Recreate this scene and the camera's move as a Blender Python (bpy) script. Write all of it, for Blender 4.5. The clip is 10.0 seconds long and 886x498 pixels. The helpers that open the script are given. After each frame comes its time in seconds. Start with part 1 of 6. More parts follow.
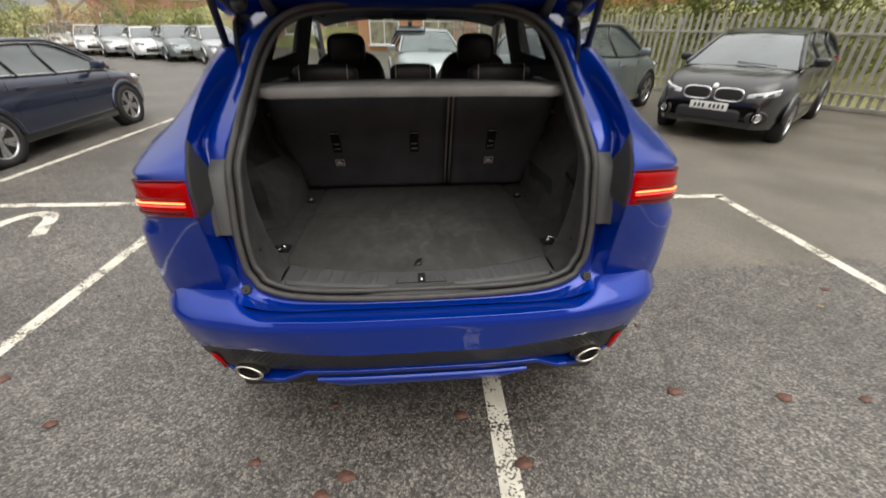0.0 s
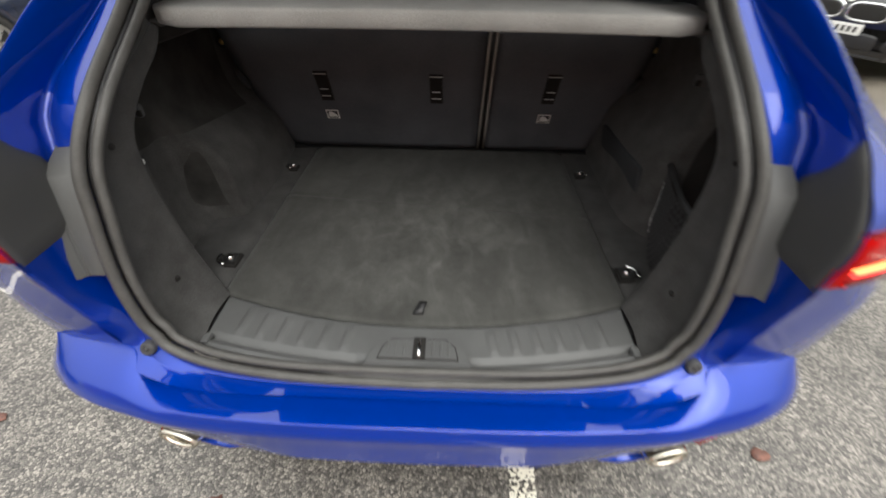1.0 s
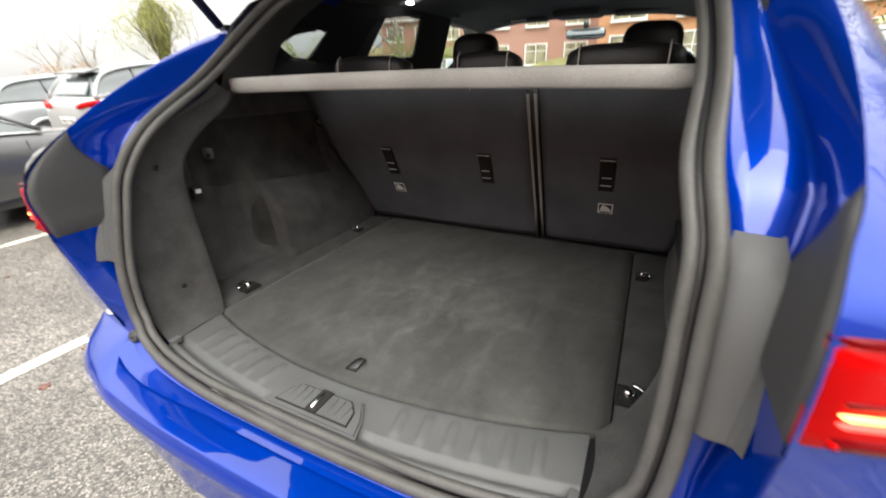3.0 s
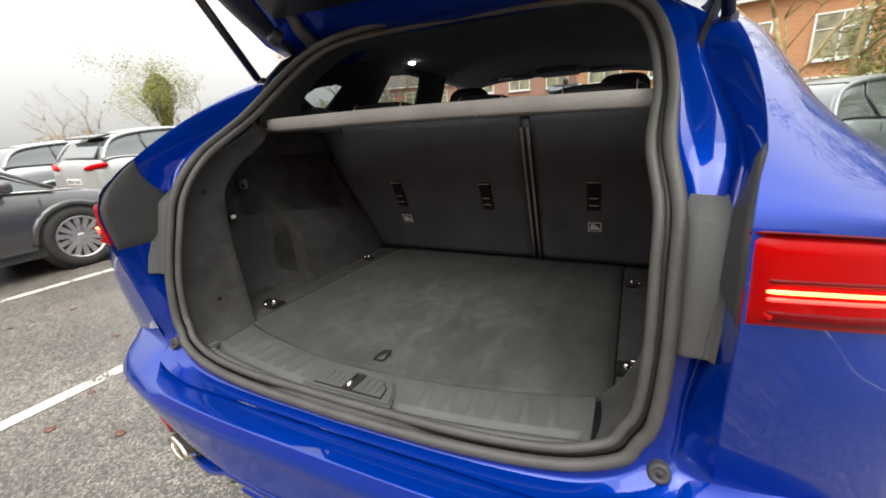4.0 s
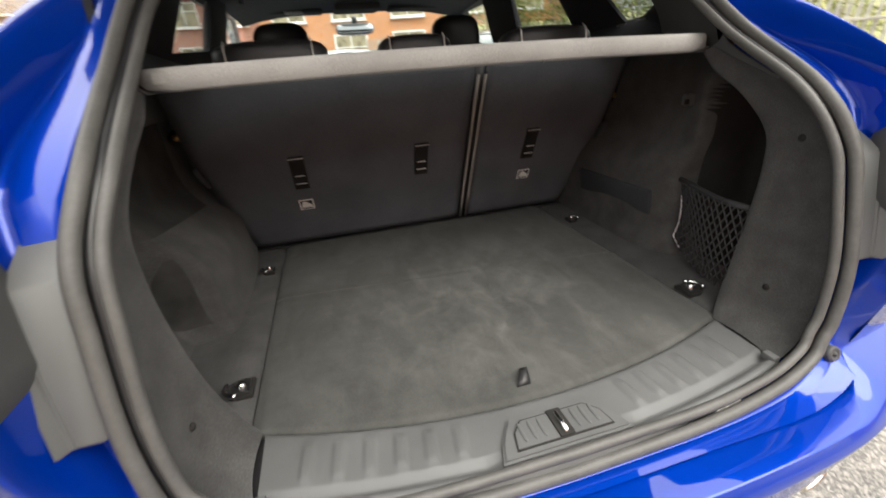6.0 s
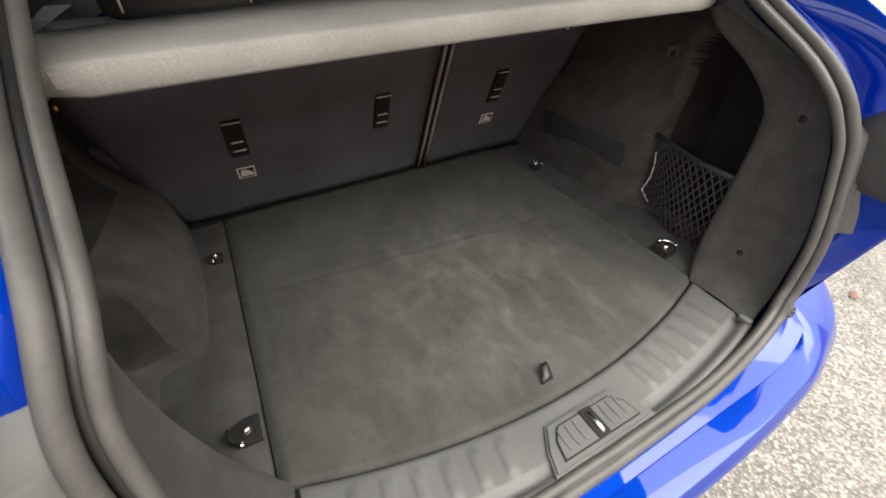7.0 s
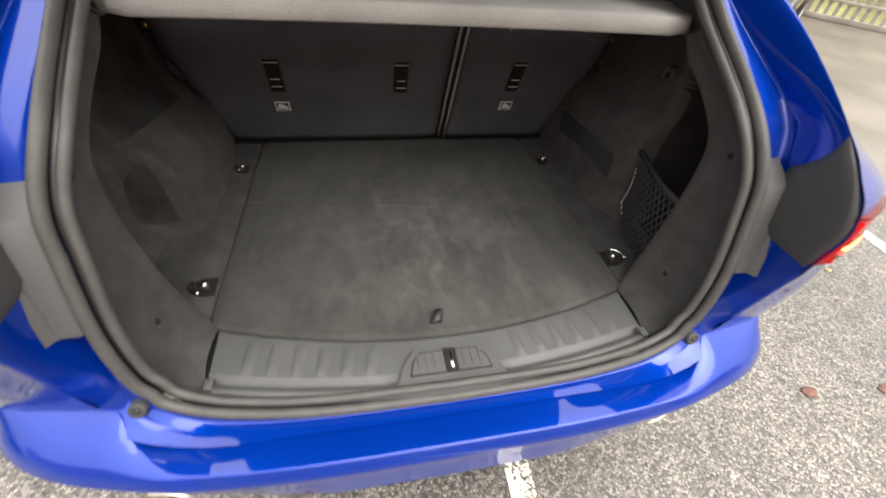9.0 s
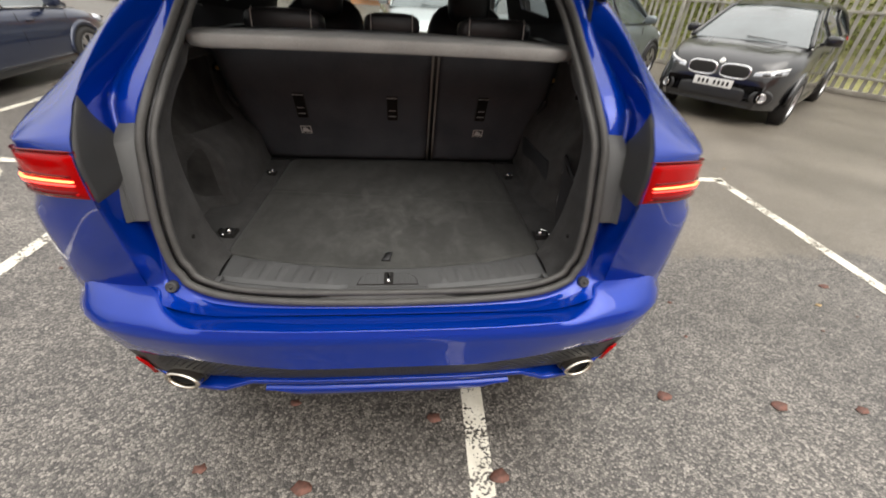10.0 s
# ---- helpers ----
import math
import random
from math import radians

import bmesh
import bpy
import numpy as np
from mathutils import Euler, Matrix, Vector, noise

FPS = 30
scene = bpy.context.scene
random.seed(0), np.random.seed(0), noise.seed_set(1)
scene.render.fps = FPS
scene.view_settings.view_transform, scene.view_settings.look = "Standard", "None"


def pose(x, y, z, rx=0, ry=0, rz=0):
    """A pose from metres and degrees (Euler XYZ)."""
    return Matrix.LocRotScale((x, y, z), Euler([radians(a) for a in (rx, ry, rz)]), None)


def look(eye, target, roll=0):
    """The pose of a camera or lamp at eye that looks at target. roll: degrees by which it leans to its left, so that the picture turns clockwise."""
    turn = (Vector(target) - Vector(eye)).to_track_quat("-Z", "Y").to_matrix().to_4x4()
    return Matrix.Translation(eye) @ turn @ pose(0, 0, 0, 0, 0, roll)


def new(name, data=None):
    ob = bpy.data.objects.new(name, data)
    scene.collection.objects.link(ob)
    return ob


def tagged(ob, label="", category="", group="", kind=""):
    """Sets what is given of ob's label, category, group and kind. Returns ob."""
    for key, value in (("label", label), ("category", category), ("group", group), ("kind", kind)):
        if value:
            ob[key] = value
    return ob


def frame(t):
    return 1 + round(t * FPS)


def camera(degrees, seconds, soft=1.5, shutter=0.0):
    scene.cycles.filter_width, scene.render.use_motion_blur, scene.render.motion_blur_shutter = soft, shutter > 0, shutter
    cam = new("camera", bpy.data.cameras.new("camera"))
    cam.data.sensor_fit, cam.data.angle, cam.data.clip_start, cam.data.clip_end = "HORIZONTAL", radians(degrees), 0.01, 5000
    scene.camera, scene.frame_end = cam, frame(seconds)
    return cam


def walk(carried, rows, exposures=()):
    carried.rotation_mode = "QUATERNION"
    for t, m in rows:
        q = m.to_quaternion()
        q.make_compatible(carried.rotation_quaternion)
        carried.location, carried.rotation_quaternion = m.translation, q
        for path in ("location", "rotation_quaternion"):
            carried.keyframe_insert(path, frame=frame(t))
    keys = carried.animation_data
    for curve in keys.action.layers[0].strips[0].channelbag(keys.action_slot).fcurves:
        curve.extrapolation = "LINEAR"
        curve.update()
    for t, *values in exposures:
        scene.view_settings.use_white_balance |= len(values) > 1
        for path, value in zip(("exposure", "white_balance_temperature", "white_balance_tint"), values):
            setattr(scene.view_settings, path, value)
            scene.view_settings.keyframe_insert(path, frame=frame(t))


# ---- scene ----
from mathutils import geometry

# ---- camera and walk ----
cam = camera(95.5, 10.0, soft=1.7, shutter=0.5)
# the blue car stands nose-down by a small slope; all its parts and the camera's way are given in its own axes
SLOPE = pose(0, 0, 0, -2.35, 0, 0)
ROWS = [
    (0.0, -0.0155, -1.1520, 1.5750, 63.00, 0.00, -4.40),
    (0.5, 0.0058, -0.8373, 1.5327, 57.44, -0.29, -2.86),
    (1.0, 0.0607, -0.5180, 1.5607, 51.76, -0.69, 1.86),
    (1.5, 0.0534, -0.2990, 1.6060, 49.72, -1.95, 9.64),
    (2.0, 0.1268, -0.2550, 1.5550, 54.04, -2.18, 17.90),
    (2.2, 0.1940, -0.2508, 1.5257, 54.99, -2.35, 20.49),
    (3.3, 0.5277, -0.4852, 1.3829, 71.23, 1.87, 27.32),
    (3.5, 0.5330, -0.5302, 1.3599, 72.84, 2.06, 27.13),
    (4.0, 0.4988, -0.5725, 1.3567, 74.69, 2.44, 24.65),
    (4.5, 0.3037, -0.5231, 1.3392, 74.09, 2.52, 17.83),
    (5.0, 0.0729, -0.4818, 1.3511, 72.53, 2.76, 7.70),
    (5.5, -0.1493, -0.4884, 1.3889, 70.00, 3.41, -4.27),
    (6.0, -0.2752, -0.4029, 1.4103, 65.53, 3.85, -15.71),
    (6.2, -0.3053, -0.3427, 1.4080, 63.27, 4.13, -19.85),
    (7.3, -0.3924, -0.1595, 1.5656, 47.93, -0.49, -29.09),
    (7.5, -0.3904, -0.1584, 1.5605, 46.71, -1.50, -27.81),
    (8.0, -0.3164, -0.2150, 1.5782, 45.86, -3.07, -21.71),
    (8.5, -0.2276, -0.2724, 1.6205, 46.42, -4.04, -15.60),
    (9.0, -0.1551, -0.4376, 1.5856, 48.86, -4.21, -10.89),
    (9.5, -0.0594, -0.6619, 1.5718, 52.20, -3.27, -6.74),
    (10.0, 0.0451, -0.9131, 1.5426, 58.42, -2.74, -4.82),
]
walk(cam, [(t, SLOPE @ pose(x, y, z, rx, ry, rz)) for t, x, y, z, rx, ry, rz in ROWS],
     exposures=[(0.0, 0.5, 6450, 9), (0.5, 0.65, 6450, 9), (1.0, 1.15, 6350, 7), (1.5, 1.65, 6250, 5), (2.2, 2.2, 6500, 8), (3.5, 1.38, 6450, 8), (4.0, 1.22, 6450, 8), (4.5, 1.35, 6450, 7), (5.5, 1.88, 6500, 8), (6.2, 1.85, 6600, 8),
                (7.3, 1.92, 6700, 9), (8.5, 1.88, 6700, 9), (9.2, 1.45, 6550, 10), (10.0, 0.88, 6500, 10)])

# ---- world and light: a bright overcast day ----
world = bpy.data.worlds.new("overcast_sky")
scene.world = world
world.use_nodes = True
wn, wl = world.node_tree.nodes, world.node_tree.links
wn.clear()
sky = wn.new("ShaderNodeTexSky")
sky.sky_type, sky.sun_disc = "NISHITA", False
sky.sun_elevation, sky.sun_rotation = radians(60), radians(142)
sky.dust_density, sky.air_density = 4.0, 1.2
grey = wn.new("ShaderNodeHueSaturation")
grey.inputs["Saturation"].default_value = 0.12
cloud = wn.new("ShaderNodeMix")
cloud.data_type = "RGBA"
cloud.inputs["Factor"].default_value = 0.72
cloud.inputs["B"].default_value = (9.5, 9.25, 8.9, 1)
# an overcast sky is brightest overhead and falls off towards the horizon
geo, high, lift = wn.new("ShaderNodeTexCoord"), wn.new("ShaderNodeSeparateXYZ"), wn.new("ShaderNodeMapRange")
lift.inputs["From Min"].default_value, lift.inputs["From Max"].default_value = 0.0, 1.0
lift.inputs["To Min"].default_value, lift.inputs["To Max"].default_value = 0.34, 1.55
fall = wn.new("ShaderNodeVectorMath")
fall.operation = "SCALE"
wbg, wout = wn.new("ShaderNodeBackground"), wn.new("ShaderNodeOutputWorld")
wbg.inputs["Strength"].default_value = 0.115
wl.new(geo.outputs["Generated"], high.inputs[0])
wl.new(high.outputs["Z"], lift.inputs["Value"])
wl.new(sky.outputs[0], grey.inputs["Color"])
wl.new(grey.outputs[0], cloud.inputs["A"])
wl.new(cloud.outputs["Result"], fall.inputs[0])
wl.new(lift.outputs[0], fall.inputs["Scale"])
wl.new(fall.outputs[0], wbg.inputs["Color"])
wl.new(wbg.outputs[0], wout.inputs["Surface"])
sun = new("sun", bpy.data.lights.new("sun", "SUN"))
sun.data.energy, sun.data.angle, sun.data.color = 1.0, radians(60), (1.0, 0.93, 0.83)
sun.matrix_world = look((3.5, -4.5, 10), (0, 0, 0))


# ---- materials ----
def shade(name, col, rough=0.5, metal=0.0, var=0.12, scale=12.0, bump=0.0, bscale=150.0, coat=0.0, fine=0.0, spec=0.5, sheen=0.0):
    """A Principled surface whose colour and gloss vary at two scales, with fine relief."""
    m = bpy.data.materials.new(name)
    m.use_nodes = True
    n, l = m.node_tree.nodes, m.node_tree.links
    b = n["Principled BSDF"]
    tc = n.new("ShaderNodeTexCoord")
    big, small = n.new("ShaderNodeTexNoise"), n.new("ShaderNodeTexNoise")
    big.inputs["Scale"].default_value, big.inputs["Detail"].default_value = scale, 4
    small.inputs["Scale"].default_value, small.inputs["Detail"].default_value = bscale, 2
    l.new(tc.outputs["Object"], big.inputs["Vector"])
    l.new(tc.outputs["Object"], small.inputs["Vector"])
    ramp = n.new("ShaderNodeMapRange")
    ramp.inputs["From Min"].default_value, ramp.inputs["From Max"].default_value = 0.3, 0.7
    ramp.inputs["To Min"].default_value, ramp.inputs["To Max"].default_value = 1 - var, 1 + var
    l.new(big.outputs[0], ramp.inputs["Value"])
    ramp2 = n.new("ShaderNodeMapRange")
    ramp2.inputs["From Min"].default_value, ramp2.inputs["From Max"].default_value = 0.3, 0.7
    ramp2.inputs["To Min"].default_value, ramp2.inputs["To Max"].default_value = 1 - fine, 1 + fine
    l.new(small.outputs[0], ramp2.inputs["Value"])
    mul = n.new("ShaderNodeMath")
    mul.operation = "MULTIPLY"
    l.new(ramp.outputs[0], mul.inputs[0])
    l.new(ramp2.outputs[0], mul.inputs[1])
    vec = n.new("ShaderNodeVectorMath")
    vec.operation = "SCALE"
    vec.inputs[0].default_value = col
    l.new(mul.outputs[0], vec.inputs["Scale"])
    l.new(vec.outputs[0], b.inputs["Base Color"])
    rr = n.new("ShaderNodeMapRange")
    rr.inputs["To Min"].default_value, rr.inputs["To Max"].default_value = max(0.02, rough * (1 - var)), min(1, rough * (1 + var))
    l.new(big.outputs[0], rr.inputs["Value"])
    l.new(rr.outputs[0], b.inputs["Roughness"])
    b.inputs["Metallic"].default_value = metal
    b.inputs["Specular IOR Level"].default_value = spec
    b.inputs["Coat Weight"].default_value = coat
    b.inputs["Coat Roughness"].default_value = 0.03
    b.inputs["Coat IOR"].default_value = 1.52
    if sheen:
        b.inputs["Sheen Weight"].default_value = sheen
        b.inputs["Sheen Roughness"].default_value = 0.5
    if bump:
        bp = n.new("ShaderNodeBump")
        bp.inputs["Strength"].default_value = bump
        bp.inputs["Distance"].default_value = 0.002
        l.new(small.outputs[0], bp.inputs["Height"])
        l.new(bp.outputs[0], b.inputs["Normal"])
    return m


def glow(name, col, strength):
    m = bpy.data.materials.new(name)
    m.use_nodes = True
    b = m.node_tree.nodes["Principled BSDF"]
    b.inputs["Base Color"].default_value = (*col, 1)
    b.inputs["Emission Color"].default_value = (*col, 1)
    b.inputs["Emission Strength"].default_value = strength
    b.inputs["Roughness"].default_value = 0.2
    return m


def pane_glass(name, tint, through_amount=0.8, rough=0.02):
    m = bpy.data.materials.new(name)
    m.use_nodes = True
    n, l = m.node_tree.nodes, m.node_tree.links
    n.remove(n["Principled BSDF"])
    tr, gl, mix = n.new("ShaderNodeBsdfTransparent"), n.new("ShaderNodeBsdfGlossy"), n.new("ShaderNodeMixShader")
    lw, pw, fr = n.new("ShaderNodeLayerWeight"), n.new("ShaderNodeMath"), n.new("ShaderNodeMapRange")
    pw.operation = "POWER"
    pw.inputs[1].default_value = 4.0
    l.new(lw.outputs["Facing"], pw.inputs[0])
    l.new(pw.outputs[0], fr.inputs["Value"])
    fr.inputs["To Min"].default_value, fr.inputs["To Max"].default_value = 0.05, 0.9
    tr.inputs["Color"].default_value = (*[c * through_amount for c in tint], 1)
    gl.inputs["Roughness"].default_value = rough
    l.new(fr.outputs[0], mix.inputs["Fac"])
    l.new(tr.outputs[0], mix.inputs[1])
    l.new(gl.outputs[0], mix.inputs[2])
    l.new(mix.outputs[0], n["Material Output"].inputs["Surface"])
    return m


def asphalt_mat():
    m = bpy.data.materials.new("asphalt")
    m.use_nodes = True
    n, l = m.node_tree.nodes, m.node_tree.links
    b = n["Principled BSDF"]
    tc = n.new("ShaderNodeTexCoord")
    stones = n.new("ShaderNodeTexVoronoi")
    stones.inputs["Scale"].default_value = 100
    edge = n.new("ShaderNodeTexVoronoi")
    edge.feature = "DISTANCE_TO_EDGE"
    edge.inputs["Scale"].default_value = 100
    patches, damp = n.new("ShaderNodeTexNoise"), n.new("ShaderNodeTexNoise")
    patches.inputs["Scale"].default_value, patches.inputs["Detail"].default_value = 0.9, 6
    damp.inputs["Scale"].default_value, damp.inputs["Detail"].default_value = 9, 5
    for t in (stones, edge, patches, damp):
        l.new(tc.outputs["Object"], t.inputs["Vector"])
    ramp = n.new("ShaderNodeValToRGB")
    ramp.color_ramp.elements[0].color, ramp.color_ramp.elements[0].position = (0.060, 0.055, 0.050, 1), 0.05
    ramp.color_ramp.elements[1].color, ramp.color_ramp.elements[1].position = (0.295, 0.270, 0.236, 1), 0.98
    mid = ramp.color_ramp.elements.new(0.6)
    mid.color = (0.170, 0.155, 0.138, 1)
    sep = n.new("ShaderNodeSeparateColor")
    l.new(stones.outputs["Color"], sep.inputs[0])
    l.new(sep.outputs[0], ramp.inputs["Fac"])
    gap = n.new("ShaderNodeMapRange")
    gap.inputs["From Max"].default_value = 0.12
    gap.inputs["To Min"].default_value = 0.22
    l.new(edge.outputs["Distance"], gap.inputs["Value"])
    pr = n.new("ShaderNodeMapRange")
    pr.inputs["From Min"].default_value, pr.inputs["From Max"].default_value = 0.3, 0.7
    pr.inputs["To Min"].default_value, pr.inputs["To Max"].default_value = 0.75, 1.2
    l.new(patches.outputs[0], pr.inputs["Value"])
    dr = n.new("ShaderNodeMapRange")
    dr.inputs["From Min"].default_value, dr.inputs["From Max"].default_value = 0.3, 0.7
    dr.inputs["To Min"].default_value, dr.inputs["To Max"].default_value = 0.8, 1.2
    l.new(damp.outputs[0], dr.inputs["Value"])
    m1, m2 = n.new("ShaderNodeMath"), n.new("ShaderNodeMath")
    m1.operation = m2.operation = "MULTIPLY"
    l.new(gap.outputs[0], m1.inputs[0])
    l.new(pr.outputs[0], m1.inputs[1])
    l.new(m1.outputs[0], m2.inputs[0])
    l.new(dr.outputs[0], m2.inputs[1])
    vec = n.new("ShaderNodeVectorMath")
    vec.operation = "SCALE"
    l.new(ramp.outputs[0], vec.inputs[0])
    l.new(m2.outputs[0], vec.inputs["Scale"])
    # past a ragged seam lies an older, finer and browner surfacing
    sp, seam, side, both_ = n.new("ShaderNodeSeparateXYZ"), n.new("ShaderNodeMapRange"), n.new("ShaderNodeMapRange"), n.new("ShaderNodeMath")
    wob = n.new("ShaderNodeMath")
    wob.operation, both_.operation = "MULTIPLY_ADD", "MULTIPLY"
    wob.inputs[1].default_value = 0.35
    l.new(tc.outputs["Object"], sp.inputs[0])
    l.new(damp.outputs[0], wob.inputs[0])
    l.new(sp.outputs["Y"], wob.inputs[2])
    seam.inputs["From Min"].default_value, seam.inputs["From Max"].default_value = 1.50, 1.58
    side.inputs["From Min"].default_value, side.inputs["From Max"].default_value = 0.9, 1.0
    l.new(wob.outputs[0], seam.inputs["Value"])
    l.new(sp.outputs["X"], side.inputs["Value"])
    l.new(seam.outputs[0], both_.inputs[0])
    l.new(side.outputs[0], both_.inputs[1])
    old = n.new("ShaderNodeMix")
    old.data_type = "RGBA"
    plain = n.new("ShaderNodeVectorMath")
    plain.operation = "SCALE"
    plain.inputs[0].default_value = (0.175, 0.152, 0.120)
    l.new(pr.outputs[0], plain.inputs["Scale"])
    half = n.new("ShaderNodeMath")
    half.operation = "MULTIPLY"
    half.inputs[1].default_value = 0.62
    l.new(both_.outputs[0], half.inputs[0])
    l.new(half.outputs[0], old.inputs["Factor"])
    l.new(vec.outputs[0], old.inputs["A"])
    l.new(plain.outputs[0], old.inputs["B"])
    l.new(old.outputs["Result"], b.inputs["Base Color"])
    rr = n.new("ShaderNodeMapRange")
    rr.inputs["To Min"].default_value, rr.inputs["To Max"].default_value = 0.24, 0.52
    l.new(patches.outputs[0], rr.inputs["Value"])
    l.new(rr.outputs[0], b.inputs["Roughness"])
    bp = n.new("ShaderNodeBump")
    bp.inputs["Strength"].default_value, bp.inputs["Distance"].default_value = 0.9, 0.004
    l.new(edge.outputs["Distance"], bp.inputs["Height"])
    l.new(bp.outputs[0], b.inputs["Normal"])
    return m


def worn_paint_mat():
    """White road paint, with holes worn through to the asphalt below."""
    m = bpy.data.materials.new("road_paint")
    m.use_nodes = True
    n, l = m.node_tree.nodes, m.node_tree.links
    b = n["Principled BSDF"]
    tc = n.new("ShaderNodeTexCoord")
    wear, fine, tone = n.new("ShaderNodeTexNoise"), n.new("ShaderNodeTexNoise"), n.new("ShaderNodeTexNoise")
    wear.inputs["Scale"].default_value, wear.inputs["Detail"].default_value = 6, 3
    fine.inputs["Scale"].default_value, fine.inputs["Detail"].default_value = 75, 3
    tone.inputs["Scale"].default_value = 14
    for t in (wear, fine, tone):
        l.new(tc.outputs["Object"], t.inputs["Vector"])
    add = n.new("ShaderNodeMath")
    add.operation = "ADD"
    l.new(wear.outputs[0], add.inputs[0])
    l.new(fine.outputs[0], add.inputs[1])
    cut = n.new("ShaderNodeMapRange")
    cut.inputs["From Min"].default_value, cut.inputs["From Max"].default_value = 0.895, 0.93
    l.new(add.outputs[0], cut.inputs["Value"])
    l.new(cut.outputs[0], b.inputs["Alpha"])
    ramp = n.new("ShaderNodeValToRGB")
    ramp.color_ramp.elements[0].color, ramp.color_ramp.elements[1].color = (0.50, 0.46, 0.37, 1), (0.80, 0.77, 0.67, 1)
    l.new(tone.outputs[0], ramp.inputs["Fac"])
    l.new(ramp.outputs[0], b.inputs["Base Color"])
    b.inputs["Roughness"].default_value = 0.7
    return m


def brick_mat(name, c1, c2, mortar=(0.45, 0.42, 0.38)):
    m = bpy.data.materials.new(name)
    m.use_nodes = True
    n, l = m.node_tree.nodes, m.node_tree.links
    b = n["Principled BSDF"]
    tc, mp = n.new("ShaderNodeTexCoord"), n.new("ShaderNodeMapping")
    mp.inputs["Rotation"].default_value = (radians(90), 0, 0)
    tex = n.new("ShaderNodeTexBrick")
    tex.inputs["Scale"].default_value = 1.0
    tex.inputs["Brick Width"].default_value, tex.inputs["Row Height"].default_value, tex.inputs["Mortar Size"].default_value = 0.225, 0.075, 0.008
    tex.inputs["Color1"].default_value, tex.inputs["Color2"].default_value, tex.inputs["Mortar"].default_value = (*c1, 1), (*c2, 1), (*mortar, 1)
    l.new(tc.outputs["Object"], mp.inputs["Vector"])
    l.new(mp.outputs[0], tex.inputs["Vector"])
    l.new(tex.outputs["Color"], b.inputs["Base Color"])
    b.inputs["Roughness"].default_value = 0.9
    return m


BLUE = shade("blue_metallic_paint", (0.0, 0.030, 0.315), rough=0.36, metal=0.4, var=0.04, scale=3, coat=1.0, fine=0.06, bscale=900, spec=0.0)
BLUE.node_tree.nodes["Principled BSDF"].inputs["Coat IOR"].default_value = 1.55

def brushed_carpet():
    """Cut-pile carpet with paler dusty patches and streaks where it was brushed and knelt on."""
    m = shade("boot_carpet", (0.064, 0.064, 0.060), rough=0.95, var=0.12, scale=3.2, bump=0.25, bscale=650, fine=0.14, spec=0.1, sheen=0.1)
    n, l = m.node_tree.nodes, m.node_tree.links
    b = n["Principled BSDF"]
    tc, mp, warp = n.new("ShaderNodeTexCoord"), n.new("ShaderNodeMapping"), n.new("ShaderNodeTexNoise")
    mp.inputs["Scale"].default_value = (13, 6, 1)
    mp.inputs["Rotation"].default_value = (0, 0, 0.35)
    warp.inputs["Scale"].default_value, warp.inputs["Detail"].default_value, warp.inputs["Distortion"].default_value = 1.0, 4, 0.5
    l.new(tc.outputs["Object"], mp.inputs["Vector"])
    l.new(mp.outputs[0], warp.inputs["Vector"])
    rng = n.new("ShaderNodeMapRange")
    rng.inputs["From Min"].default_value, rng.inputs["From Max"].default_value = 0.35, 0.75
    rng.inputs["To Min"].default_value, rng.inputs["To Max"].default_value = 0.86, 1.24
    l.new(warp.outputs[0], rng.inputs["Value"])
    old = b.inputs["Base Color"].links[0].from_socket
    mul = n.new("ShaderNodeVectorMath")
    mul.operation = "SCALE"
    l.new(old, mul.inputs[0])
    l.new(rng.outputs[0], mul.inputs["Scale"])
    # mottled nap and small dusty marks
    nap = n.new("ShaderNodeTexNoise")
    nap.inputs["Scale"].default_value, nap.inputs["Detail"].default_value, nap.inputs["Roughness"].default_value = 34, 7, 0.65
    l.new(tc.outputs["Object"], nap.inputs["Vector"])
    nr = n.new("ShaderNodeMapRange")
    nr.inputs["From Min"].default_value, nr.inputs["From Max"].default_value = 0.3, 0.7
    nr.inputs["To Min"].default_value, nr.inputs["To Max"].default_value = 0.90, 1.10
    l.new(nap.outputs[0], nr.inputs["Value"])
    mul2 = n.new("ShaderNodeVectorMath")
    mul2.operation = "SCALE"
    l.new(mul.outputs[0], mul2.inputs[0])
    l.new(nr.outputs[0], mul2.inputs["Scale"])
    # dust trodden and brushed into the middle, in streaks
    dm, ds, streak = n.new("ShaderNodeMapping"), n.new("ShaderNodeTexGradient"), n.new("ShaderNodeTexNoise")
    ds.gradient_type = "SPHERICAL"
    dm.inputs["Location"].default_value = (-0.10, -0.95, -4.3)
    dm.inputs["Scale"].default_value = (2.1, 2.3, 5.0)
    sm = n.new("ShaderNodeMapping")
    sm.inputs["Scale"].default_value = (13, 8, 1)
    sm.inputs["Rotation"].default_value = (0, 0, -0.25)
    streak.inputs["Scale"].default_value, streak.inputs["Detail"].default_value, streak.inputs["Distortion"].default_value = 1.0, 3, 1.2
    l.new(tc.outputs["Object"], dm.inputs["Vector"])
    l.new(dm.outputs[0], ds.inputs["Vector"])
    l.new(tc.outputs["Object"], sm.inputs["Vector"])
    l.new(sm.outputs[0], streak.inputs["Vector"])
    sr = n.new("ShaderNodeMapRange")
    sr.inputs["From Min"].default_value, sr.inputs["From Max"].default_value = 0.42, 0.66
    l.new(streak.outputs[0], sr.inputs["Value"])
    amount = n.new("ShaderNodeMath")
    amount.operation = "MULTIPLY"
    l.new(ds.outputs["Fac"], amount.inputs[0])
